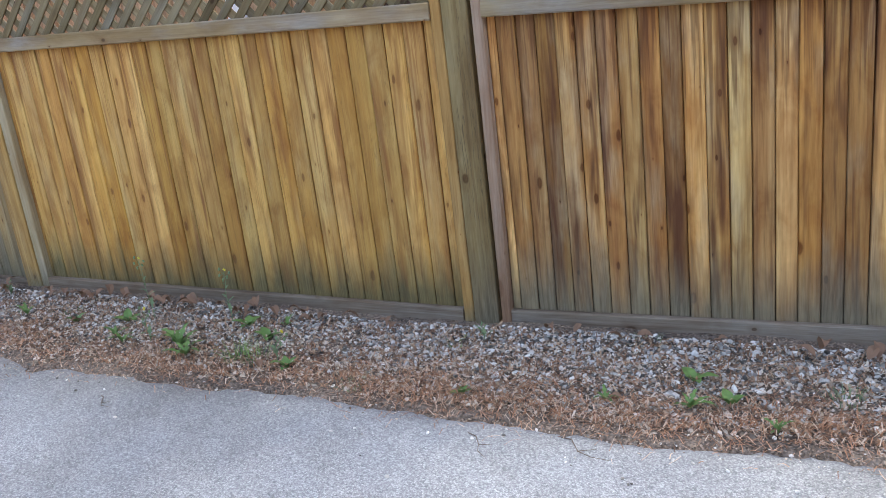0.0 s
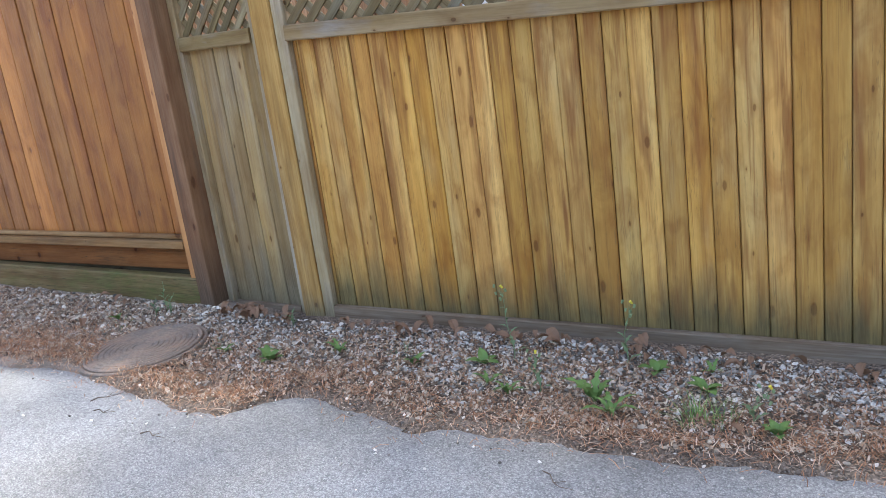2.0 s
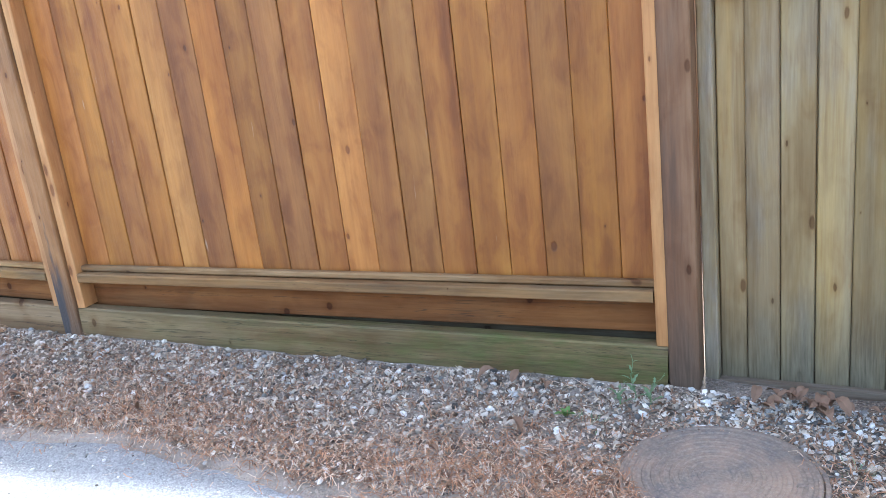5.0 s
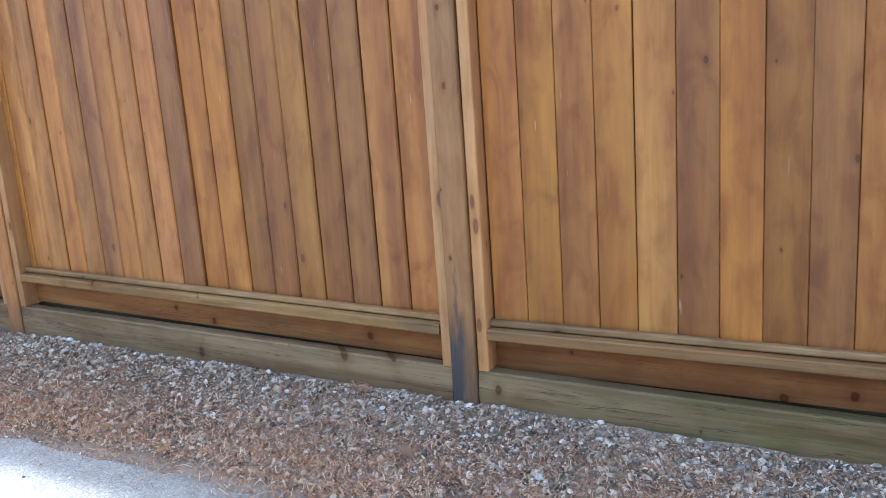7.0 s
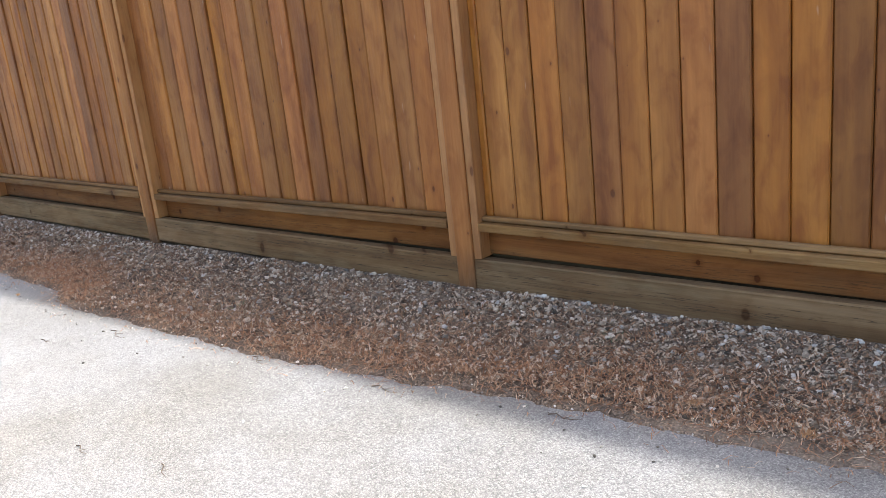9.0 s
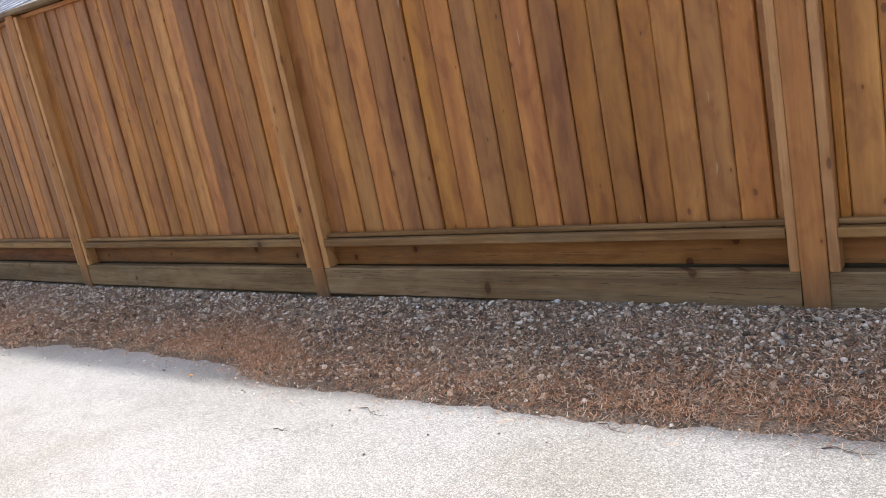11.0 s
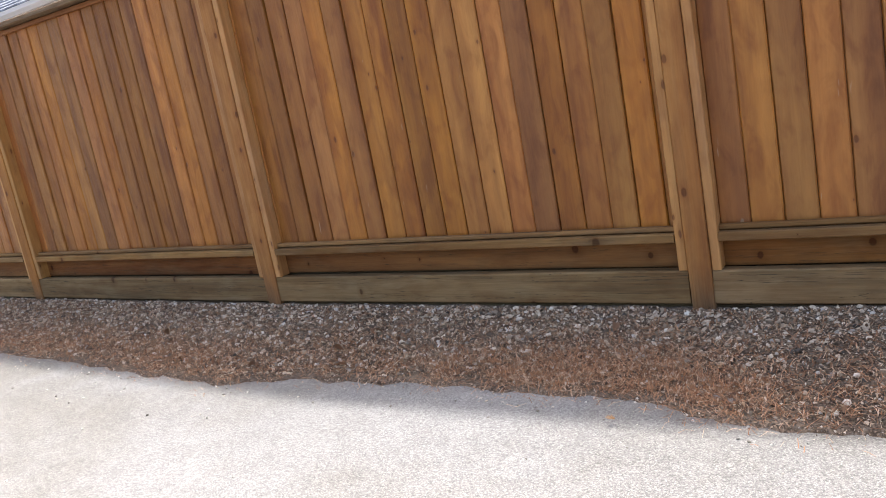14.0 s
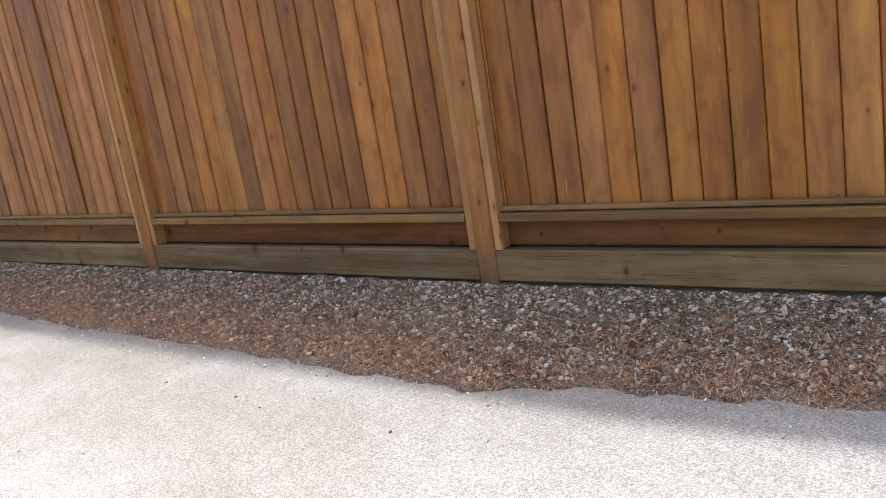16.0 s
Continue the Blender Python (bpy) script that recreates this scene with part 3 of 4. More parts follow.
for i, (x, y, z0, top, rail, kick) in enumerate(POSTS):
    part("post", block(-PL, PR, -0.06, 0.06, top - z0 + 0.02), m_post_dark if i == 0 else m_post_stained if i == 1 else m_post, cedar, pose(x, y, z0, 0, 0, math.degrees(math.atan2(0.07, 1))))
for bay_no, ((xr, yr, zr, tr, rr, kr), (xl, yl, zl, tl, rl, kl)) in enumerate(zip(POSTS, POSTS[1:])):
    d = Vector((xr - xl, yr - yl, 0))
    run, ang = d.length, math.degrees(math.atan2(d.y, d.x))
    base = pose(xl, yl, 0, 0, 0, ang)

    def slope(a, b):
        return math.degrees(math.atan2(b - a, run))

    def level(a, b, u):
        return a + (b - a) * u / run
    # upright stops either side, standing on the kickboard, up to the cap
    for u in (PR + STOP / 2, run - PL - STOP / 2):
        z0, z1 = level(kl, kr, u), level(tl, tr, u)
        part("stop", block(-STOP / 2 + 0.0015, STOP / 2, -0.05, 0.046, z1 - z0), m_stop, cedar, base @ pose(u, 0, z0 + 0.002))
    first, pitch = LAYOUT[min(bay_no, 4)]
    boards(cedar, base, PR + STOP, run - PL - STOP, first, pitch, 0.0012 if bay_no == 0 else 0.0026, 0.03, 0.0024 if bay_no == 0 else 0.0055, m_cedar,
           lambda u: level(rl, rr, u) - 0.03, lambda u: level(tl, tr, u) - 0.005, 0.044, -1.2 if bay_no == 0 else -2.2, 0.002 if bay_no == 0 else 0.005)
    # ledge rail with a bead on top between the stops, recessed lower board, kickboard, cap and its trim
    u0 = PR + STOP + 0.001
    L = run - PL - PR - 2 * STOP - 0.002
    rail_m = base @ pose(u0, 0, level(rl, rr, u0), 0, -slope(rl, rr), 0)
    part("rail", block(-0.052, 0.03, -0.058, -0.02, L, "x", 0.004), m_cedar_rail, cedar, rail_m)
    part("bead", block(-0.02, 0.012, -0.017, 0.006, L, "x", 0.005), m_cedar_rail, cedar, rail_m)
    low = (rl + rr) / 2 - (kl + kr) / 2
    part("lower_board", block(0.026, 0.044, -low + 0.002, -0.063, L + 0.05, "x", 0.003), m_cedar_low, cedar, rail_m @ pose(-0.025, 0, 0))
    k0, KL = PR + 0.003, run - PL - PR - 0.006
    part("kickboard", block(-0.05, 0.012, -0.15, 0.0, KL, "x", 0.006), m_kick, cedar, base @ pose(k0, 0, level(kl, kr, k0), 0, -slope(kl, kr), 0))
    # unseen board added to keep the slot above the kickboard dark
    part("backing_board", block(0.05, 0.075, -0.16, 0.06, KL, "x", 0.003), m_footer_and_gap, cedar, base @ pose(k0, 0, level(kl, kr, k0), 0, -slope(kl, kr), 0))
    part("footer_board", block(-0.03, 0.006, -0.3, -0.154, KL, "x", 0.004), m_footer_and_gap, cedar, base @ pose(k0, 0, level(kl, kr, k0), 0, -slope(kl, kr), 0))
    cap_m = base @ pose(0.0, 0, tl, 0, -slope(tl, tr), 0)
    part("cap_trim", block(-0.012, 0.014, -0.014, 0.014, L, "x", 0.003), m_stop_flat, cedar, cap_m @ pose(u0, 0, 0))
    part("cap", block(-0.075, 0.075, 0.0145, 0.048, run - 0.002, "x", 0.006), m_cap, cedar, cap_m @ pose(0.001, 0, 0.006))

# ---- golden fence with a lattice top ----
A = Vector((-4.745, 2.40, 0))
B = Vector((-4.025, 2.365, 0))
C = Vector((-1.54, 2.71, 0))
D = Vector((1.4, 3.18, 0))
golden = thing("lattice_fence", (-4.02, 2.32, 0.03), "golden-stained board fence with a weathered lattice top", "fence")
weathered = thing("board_fence", (-1.5, 2.7, -0.03), "streaked weathered brown board fence with a grey top rail", "fence")


def bay(fence, p, q, u0, u1, bottom, top, layout, board_mat, trims, trim_mats):
    """One bay between u0 and u1 along p to q. bottom, top: heights of ground rail top and of top rail underside at p and at q."""
    d = q - p
    run, ang = d.length, math.degrees(math.atan2(d.y, d.x))
    base = pose(p.x, p.y, 0, 0, 0, ang)

    def lv(pair, u):
        return pair[0] + (pair[1] - pair[0]) * u / run
    sb = math.degrees(math.atan2(bottom[1] - bottom[0], run))
    st = math.degrees(math.atan2(top[1] - top[0], run))
    for u, w, mat in zip((u0, u1), trims, trim_mats):
        c = u + w / 2 if u == u0 else u - w / 2
        part("trim", block(-w / 2 + 0.001, w / 2 - 0.001, -0.022, 0.038, lv(top, c) + 0.62 - lv(bottom, c) + 0.1), mat, fence, base @ pose(c, 0, lv(bottom, c) - 0.1))
    a, b = u0 + trims[0], u1 - trims[1]
    boards(fence, base, a, b, layout[0], layout[1], 0.003, 0.027, 0.0035, board_mat, lambda u: lv(bottom, u) - 0.02, lambda u: lv(top, u) + 0.01, 0.037, -0.8, 0.0035)
    part("ground_rail", block(-0.024, 0.009, -0.085, 0.0, b - a - 0.002, "x", 0.004), m_low, fence, base @ pose(a + 0.001, 0, lv(bottom, a), 0, -sb, 0))
    part("top_rail", block(-0.03, 0.009, 0.0, 0.064, b - a + 0.004, "x", 0.005), m_ghor, fence, base @ pose(a - 0.002, -0.002, lv(top, a), 0, -st, 0))
    H = 0.45
    part("upper_rail", block(-0.03, 0.024, H + 0.05, H + 0.11, b - a - 0.002, "x", 0.005), m_ghor, fence, base @ pose(a + 0.001, -0.002, lv(top, a), 0, -st, 0))
    low, high = 0.055, H + 0.06
    for k, sign in ((0, 1), (1, -1)):
        step, t = 0.092, 0.007
        c = a - H - 0.1
        while c < b + H + 0.1:
            lo, hi = c, c + sign * (high - low)
            z0, z1 = low, high
            if sign > 0:
                if lo < a: z0, lo = low + (a - lo), a
                if hi > b: z1, hi = high - (hi - b), b
            else:
                if lo > b: z0, lo = low + (lo - b), b
                if hi < a: z1, hi = high - (a - hi), a
            if z1 - z0 > 0.03:
                L = math.hypot(hi - lo, z1 - z0)
                y = 0.001 + k * 0.008
                part("slat", block(-0.018, 0.018, y, y + t, L, "z", 0.001), m_slat, fence, base @ pose(lo, 0, lv(top, lo) + z0, 0, sign * 45.0, 0))
            c += step


def upright(fence, p, q, u, half, z0, z1, material, label=""):
    d = q - p
    base = pose(p.x, p.y, 0, 0, 0, math.degrees(math.atan2(d.y, d.x)))
    part("post", block(-half, half, -0.028, 0.075, z1 - z0), material, fence, base @ pose(u, 0.0, z0), label)


run_bc = (C - B).length
upright(golden, B, C, -0.093, 0.052, -0.02, 1.95, m_gpost)
upright(golden, B, C, 2.463, 0.05, -0.06, 1.9, m_cpost)
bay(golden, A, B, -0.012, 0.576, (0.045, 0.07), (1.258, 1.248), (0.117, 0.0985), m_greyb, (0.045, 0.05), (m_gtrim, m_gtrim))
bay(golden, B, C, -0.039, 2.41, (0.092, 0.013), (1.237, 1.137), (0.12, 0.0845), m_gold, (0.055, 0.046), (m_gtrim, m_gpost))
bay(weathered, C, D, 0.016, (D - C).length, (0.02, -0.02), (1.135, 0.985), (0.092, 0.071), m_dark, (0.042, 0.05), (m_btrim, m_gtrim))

# ---- loose stones, needles and leaves on the verge ----
nr = np.random.RandomState(11)
PHI = (1 + 5 ** 0.5) / 2
ICO = np.array([(-1, PHI, 0), (1, PHI, 0), (-1, -PHI, 0), (1, -PHI, 0), (0, -1, PHI), (0, 1, PHI), (0, -1, -PHI), (0, 1, -PHI), (PHI, 0, -1), (PHI, 0, 1), (-PHI, 0, -1), (-PHI, 0, 1)]) / math.hypot(1, PHI)
ICO_F = np.array([int(c, 16) for c in "0b5 051 017 07a 0ab 159 5b4 ba2 a76 718 394 342 326 368 389 495 24b 62a 867 981".replace(" ", "")]).reshape(20, 3)
LID = (-4.62, 1.785, 0.275)


def clear_of_lid(x, y, pad=0.0):
    return (x - LID[0]) ** 2 + (y - LID[1]) ** 2 > (LID[2] + pad) ** 2


def turns(n, tilt):
    """Random rotation matrices: any heading, tilted up to some radians."""
    a, b, c = nr.uniform(0, 6.283, n), nr.uniform(-tilt, tilt, n), nr.uniform(-tilt, tilt, n)
    ca, sa, cb, sb, cc, sc = np.cos(a), np.sin(a), np.cos(b), np.sin(b), np.cos(c), np.sin(c)
    one, nil = np.ones(n), np.zeros(n)
    rz = np.stack([ca, -sa, nil, sa, ca, nil, nil, nil, one], -1).reshape(n, 3, 3)
    ry = np.stack([cb, nil, sb, nil, one, nil, -sb, nil, cb], -1).reshape(n, 3, 3)
    rx_ = np.stack([one, nil, nil, nil, cc, -sc, nil, sc, cc], -1).reshape(n, 3, 3)
    return rz @ ry @ rx_


def scatter_stones(name, x, y, z, size, material):
    n = len(x)
    v = ICO[None] * nr.uniform(0.72, 1.18, (n, 12, 1)) * (size[:, None, None] * np.stack([nr.uniform(0.85, 1.35, n), nr.uniform(0.65, 1.0, n), nr.uniform(0.45, 0.8, n)], -1)[:, None, :])
    v = np.einsum("nij,nkj->nki", turns(n, 0.5), v) + np.stack([x, y, z], -1)[:, None, :]
    f = ICO_F[None] + 12 * np.arange(n)[:, None, None]
    return heap(name, v.reshape(-1, 3), f.reshape(-1, 3), material)


def on_verge(n, x0, x1, lo=0.02, hi=0.98):
    x = nr.uniform(x0, x1, n)
    s = nr.uniform(lo, hi, n)
    y = edge_y(x) + s * (fence_y(x) - edge_y(x))
    return x, y, s


# pale crushed stone below the golden fence, thick towards the boards
x, y, s = on_verge(42000, -4.75, 1.6, 0.08, 1.0)
keep = (nr.uniform(0, 1, len(x)) < 0.12 + 1.1 * np.clip(s - 0.25 + 0.2 * wave(x, y, 0.5) + 0.3 * (x > -2.0), 0, 1)) & clear_of_lid(x, y)
x, y = x[keep], y[keep]
size = nr.gamma(4.2, 0.0014, len(x)).clip(0.003, 0.014)
tagged(scatter_stones("white_gravel", x, y, verge_z(x, y) + size * 0.25, size, m_white), "pale crushed stone banked against the golden fence", "gravel", kind="stuff")
# grey grit and stones over the rest
x, y, s = on_verge(52000, -23.5, -4.4, 0.0, 1.0)
keep = (nr.uniform(0, 1, len(x)) < np.clip(0.3 + 0.75 * s + 0.25 * wave(x, y, 0.4), 0.05, 1)) & clear_of_lid(x, y)
x, y = x[keep], y[keep]
size = nr.gamma(2.6, 0.0024, len(x)).clip(0.0025, 0.017)
tagged(scatter_stones("grey_gravel", x, y, verge_z(x, y) + size * 0.2, size, m_grey), "grey stones and grit trodden into dark soil", "gravel", kind="stuff")
x, y, s = on_verge(9000, -4.8, 1.8, -0.02, 0.75)
keep = clear_of_lid(x, y)
x, y = x[keep], y[keep]
size = nr.gamma(3.0, 0.002, len(x)).clip(0.003, 0.013)
tagged(scatter_stones("grit", x, y, verge_z(x, y) + size * 0.2, size, m_grey), "fine grey grit along the asphalt edge", "gravel", kind="stuff")
# scattered paler stones
x, y, s = on_verge(2600, -23, -4.6, 0.05, 1.0)
keep = clear_of_lid(x, y)
x, y = x[keep], y[keep]
size = nr.uniform(0.005, 0.016, len(x))
tagged(scatter_stones("pale_stones", x, y, verge_z(x, y) + size * 0.35, size, m_white), "scattered pale stones on the soil", "gravel", kind="stuff")
# fine chips and crumbs between the stones
OCT = np.array([(1, 0, 0), (-1, 0, 0), (0, 1, 0), (0, -1, 0), (0, 0, 1), (0, 0, -1)], dtype=float)
OCT_F = np.array([(0, 2, 4), (2, 1, 4), (1, 3, 4), (3, 0, 4), (2, 0, 5), (1, 2, 5), (3, 1, 5), (0, 3, 5)])


def chips(name, x, y, z, size, material):
    n = len(x)
    v = OCT[None] * nr.uniform(0.6, 1.2, (n, 6, 1)) * (size[:, None, None] * np.stack([nr.uniform(0.9, 1.9, n), nr.uniform(0.6, 1.0, n), nr.uniform(0.35, 0.7, n)], -1)[:, None, :])
    v = np.einsum("nij,nkj->nki", turns(n, 0.5), v) + np.stack([x, y, z], -1)[:, None, :]
    return heap(name, v.reshape(-1, 3), (OCT_F[None] + 6 * np.arange(n)[:, None, None]).reshape(-1, 3), material)


x, y, s = on_verge(62000, -20.0, 1.0, -0.01, 1.0)
keep = clear_of_lid(x, y)
x, y = x[keep], y[keep]
size = nr.uniform(0.002, 0.0055, len(x))
tagged(chips("stone_chips", x, y, verge_z(x, y) + size * 0.5, size, m_chip), "fine stone chips and bark crumbs covering the soil", "gravel", kind="stuff")
x, y, s = on_verge(9000, -8.6, -4.6, 0.0, 1.0)
keep = clear_of_lid(x, y)
x, y = x[keep], y[keep]
size = nr.uniform(0.002, 0.007, len(x))
tagged(chips("pale_grit", x, y, verge_z(x, y) + size * 0.5, size, m_grey), "pale grit trodden into pale ground", "gravel", kind="stuff")
# crumbs spilled over the edge of the asphalt
x = nr.uniform(-19.0, 1.0, 6500)
y = edge_y(x) - np.abs(nr.normal(0, 0.05, 6500)) + 0.01
size = nr.uniform(0.0015, 0.0042, 6500)
tagged(chips("edge_crumbs", x, y, road_z(x, y) + 0.004 + size * 0.35, size, m_chip), "soil crumbs and chips spilled onto the asphalt edge", "litter", kind="stuff")
# little dark cones and seed cases
x, y, s = on_verge(420, -12.0, -4.9, 0.05, 0.8)
keep = clear_of_lid(x, y)
x, y = x[keep], y[keep]
size = nr.uniform(0.005, 0.0095, len(x))
tagged(scatter_stones("fallen_cones", x, y, verge_z(x, y) + size * 0.6, size, m_twig), "small dark fallen cones on the verge", "cones", kind="stuff")
# pebbles kicked onto the asphalt
x = nr.uniform(-18, 0.5, 700)
y = edge_y(x) - np.abs(nr.normal(0, 0.16, 700)) - 0.02
far_ = nr.uniform(0, 1, 700) < 0.18
y = np.where(far_, edge_y(x) - nr.uniform(0.1, 1.6, 700), y)
size = nr.uniform(0.002, 0.0075, 700)
tagged(scatter_stones("road_pebbles", x, y, road_z(x, y) + 0.004 + size * 0.3, size, m_white), "small pale pebbles lying on the asphalt", "pebbles", kind="stuff")


def strips(name, x, y, z, length, width, material, lift=0.02, bend=0.25):
    """Thin bent blades lying on the ground, two quads each."""
    n = len(x)
    u = np.array([-0.5, 0.0, 0.5])
    v = np.zeros((n, 3, 2, 3))
    v[..., 0] = (u[None, :, None] * length[:, None, None])
    v[..., 1] = np.array([-0.5, 0.5])[None, None, :] * width[:, None, None] + (np.array([0, 1, 0])[None, :, None] * (nr.normal(0, bend, n) * length * 0.5)[:, None, None])
    v[..., 2] = np.array([0, 1, 0])[None, :, None] * (nr.uniform(0, 1, n) * lift)[:, None, None]
    v = v.reshape(n, 6, 3)
    v = np.einsum("nij,nkj->nki", turns(n, 0.12), v) + np.stack([x, y, z], -1)[:, None, :]
    f = np.array([[0, 2, 3, 1], [2, 4, 5, 3]])[None] + 6 * np.arange(n)[:, None, None]
    return heap(name, v.reshape(-1, 3), f.reshape(-1, 4), material)


def needle_cover(n, x0, x1, mean, sd):
    x = nr.uniform(x0, x1, n)
    y = edge_y(x) + nr.normal(mean, sd, n)
    ok = (y < fence_y(x) - 0.02) & (y > edge_y(x) - 0.2) & clear_of_lid(x, y, -0.06) & (nr.uniform(0, 1, n) < 0.75 + 0.45 * wave(x, y, 0.35))
    # the fringe over the asphalt is thin
    ok &= (y > edge_y(x) - 0.02) | (nr.uniform(0, 1, n) < 0.4)
    return x[ok], y[ok]


def top_z(x, y):
    return np.where(y < edge_y(x), road_z(x, y) + 0.007, verge_z(x, y) + 0.009)


xs, ys = [], []
for n, x0, x1, mean, sd in ((12500, -5.0, 1.6, 0.05, 0.08), (8000, -20, 1.6, -0.005, 0.03), (22000, -13.5, -5.0, 0.11, 0.11), (17000, -20, -12.0, 0.11, 0.1), (8500, -5.0, 1.6, 0.25, 0.18), (26000, -23.5, -5.0, 0.3, 0.22)):
    x, y = needle_cover(n, x0, x1, mean, sd)
    xs.append(x)
    ys.append(y)
x, y = np.concatenate(xs), np.concatenate(ys)
n = len(x)
tagged(strips("pine_needles", x, y, top_z(x, y) + nr.uniform(0, 0.006, n), nr.uniform(0.015, 0.065, n), nr.uniform(0.001, 0.0026, n), m_needle, 0.016, 0.14), "dry rust-brown pine needles drifted along the asphalt edge", "needles", kind="stuff")
# brown scales, bark flakes and crumbled leaves
x, y, s = on_verge(30000, -20, 1.2, 0.0, 0.95)
keep = clear_of_lid(x, y, -0.05)
x, y = x[keep], y[keep]
n = len(x)
tagged(strips("leaf_crumbs", x, y, verge_z(x, y) + 0.01, nr.uniform(0.008, 0.034, n), nr.uniform(0.0025, 0.008, n), m_deadleaf, 0.014, 0.2), "crumbled brown leaves and bark flakes on the soil", "litter", kind="stuff")


def leaf_bm(length, width, curl, lobes=0, fold=0.15, seed=0):
    """One leaf blade along +x from its stalk, folded on its midrib, toothed where lobes are asked for."""
    r = random.Random(seed)
    bm = bmesh.new()
    n = max(5, lobes * 2 + 1)
    rows = []
    for i in range(n):
        u = i / (n - 1)
        w = width * math.sin(math.pi * min(1, 0.08 + 0.9 * u ** 0.8)) * 0.5
        if lobes and 0 < i < n - 1 and i % 2:
            w *= 0.4
        x, z = length * u, curl * length * math.sin(math.pi * u * 0.75) - 0.25 * curl * length * u * u
        rows.append([bm.verts.new((x, s * w, z + fold * abs(s) * w + r.uniform(-0.03, 0.03) * width)) for s in (-1, 0, 1)])
    for a, b in zip(rows, rows[1:]):
        for j in (0, 1):
            bm.faces.new((a[j], b[j], b[j + 1], a[j + 1]))
    return bm


def height_at(x, y):
    return float(verge_z(np.array(x), np.array(y)))


LEAVES = [mesh("leaf", leaf_bm(1.0, 0.3, 0.3, 4, 0.2, s), m_green) for s in range(3)]
OVAL = [mesh("leaf", leaf_bm(1.0, 0.55, 0.22, 0, 0.2, s), m_green) for s in range(3)]


def rosette(x, y, size, n, shapes, label, r, flower=False):
    p = thing("weed", (x, y, height_at(x, y)), label, "weed", "weeds on the verge")
    for i in range(n):
        a = 360 * i / n + r.uniform(-25, 25)
        s = size * r.uniform(0.6, 1.1)
        put("leaf", r.choice(shapes), p, Matrix.Translation((x, y, height_at(x, y) + 0.004)) @ pose(0, 0, 0, 0, -r.uniform(5, 40), a) @ Matrix.Diagonal((s, s, s, 1)))
    return p


def blade_bm(bm, x, y, z, h, lean, a, w):
    dx, dy = math.cos(a), math.sin(a)
    last = None
    for i in range(4):
        u = i / 3
        c = Vector((x + dx * lean * u * u, y + dy * lean * u * u, z + h * (u - 0.25 * u * u)))
        s = Vector((-dy, dx, 0)) * w * (1 - 0.85 * u) / 2
        cur = (bm.verts.new(c - s), bm.verts.new(c + s))
        if last:
            bm.faces.new((last[0], last[1], cur[1], cur[0]))
        last = cur


def grass_tuft(x, y, h, n, material, label, r, spread=0.05):
    p = thing("grass_tuft", (x, y, height_at(x, y)), label, "grass", "grass tufts on the verge")
    bm = bmesh.new()
    for i in range(n):
        a = r.uniform(0, 6.283)
        d = spread * r.random() ** 0.5
        blade_bm(bm, x + d * math.cos(a), y + d * math.sin(a), height_at(x, y) - 0.004, h * r.uniform(0.5, 1.1), h * r.uniform(0.2, 0.9), a + r.uniform(-0.6, 0.6), r.uniform(0.0025, 0.005))
    part("blades", bm, material, p)["kind"] = "stuff"


def stalk_weed(x, y, h, r, flowers=True):
    """A thin upright weed with ragged grey-green leaves and small yellow heads."""
    z = height_at(x, y)
    p = thing("tall_weed", (x, y, z), "thin upright weed with ragged leaves and small yellow heads", "weed", "tall weeds by the fence")
    lean = (r.uniform(-0.05, 0.05), r.uniform(-0.03, 0.02))

    def at(u):
        return Vector((x + lean[0] * u * u + 0.006 * math.sin(9 * u), y + lean[1] * u * u, z + h * u))
    bm = bmesh.new()
    rings = []
    for i in range(8):
        u = i / 7
        c = at(u)
        w = 0.0022 * (1 - 0.6 * u)
        rings.append([bm.verts.new(c + Vector((w * math.cos(k * 2.094), w * math.sin(k * 2.094), 0))) for k in range(3)])
    for a, b in zip(rings, rings[1:]):
        for k in range(3):
            bm.faces.new((a[k], a[(k + 1) % 3], b[(k + 1) % 3], b[k]))
    part("stem", bm, m_pale, p)
    for i in range(9):
        u = 0.12 + 0.09 * i
        s = 0.055 * (1.15 - u)
        put("leaf", r.choice(PALE), p, Matrix.Translation(at(u)) @ pose(0, 0, 0, 0, -r.uniform(5, 45), i * 137 + r.uniform(-20, 20)) @ Matrix.Diagonal((s, s, s, 1)))
    if flowers:
        for i in range(6):
            a = i * 1.05
            b2 = bmesh.new()
            bmesh.ops.create_cone(b2, segments=6, radius1=0.0035, radius2=0.005, depth=0.012, cap_ends=True)
            o = at(1.0) + Vector((0.022 * math.cos(a) * (0.4 + 0.6 * (i % 2)), 0.022 * math.sin(a), 0.012 - 0.02 * (i % 3)))
            part("flower_head", b2, m_yellow if i == 0 else m_pale, p, Matrix.Translation(o) @ pose(0, 0, 0, r.uniform(-30, 30), r.uniform(-30, 30)))
            b3 = bmesh.new()
            blade = at(0.93)
            d = o - blade
            side = Vector((d.y, -d.x, 0)).normalized() * 0.0008 if abs(d.x) + abs(d.y) > 1e-5 else Vector((0.0008, 0, 0))
            vs = [b3.verts.new(q) for q in (blade - side, blade + side, o + side, o - side)]
            b3.faces.new(vs)
            part("flower_stalk", b3, m_pale, p)


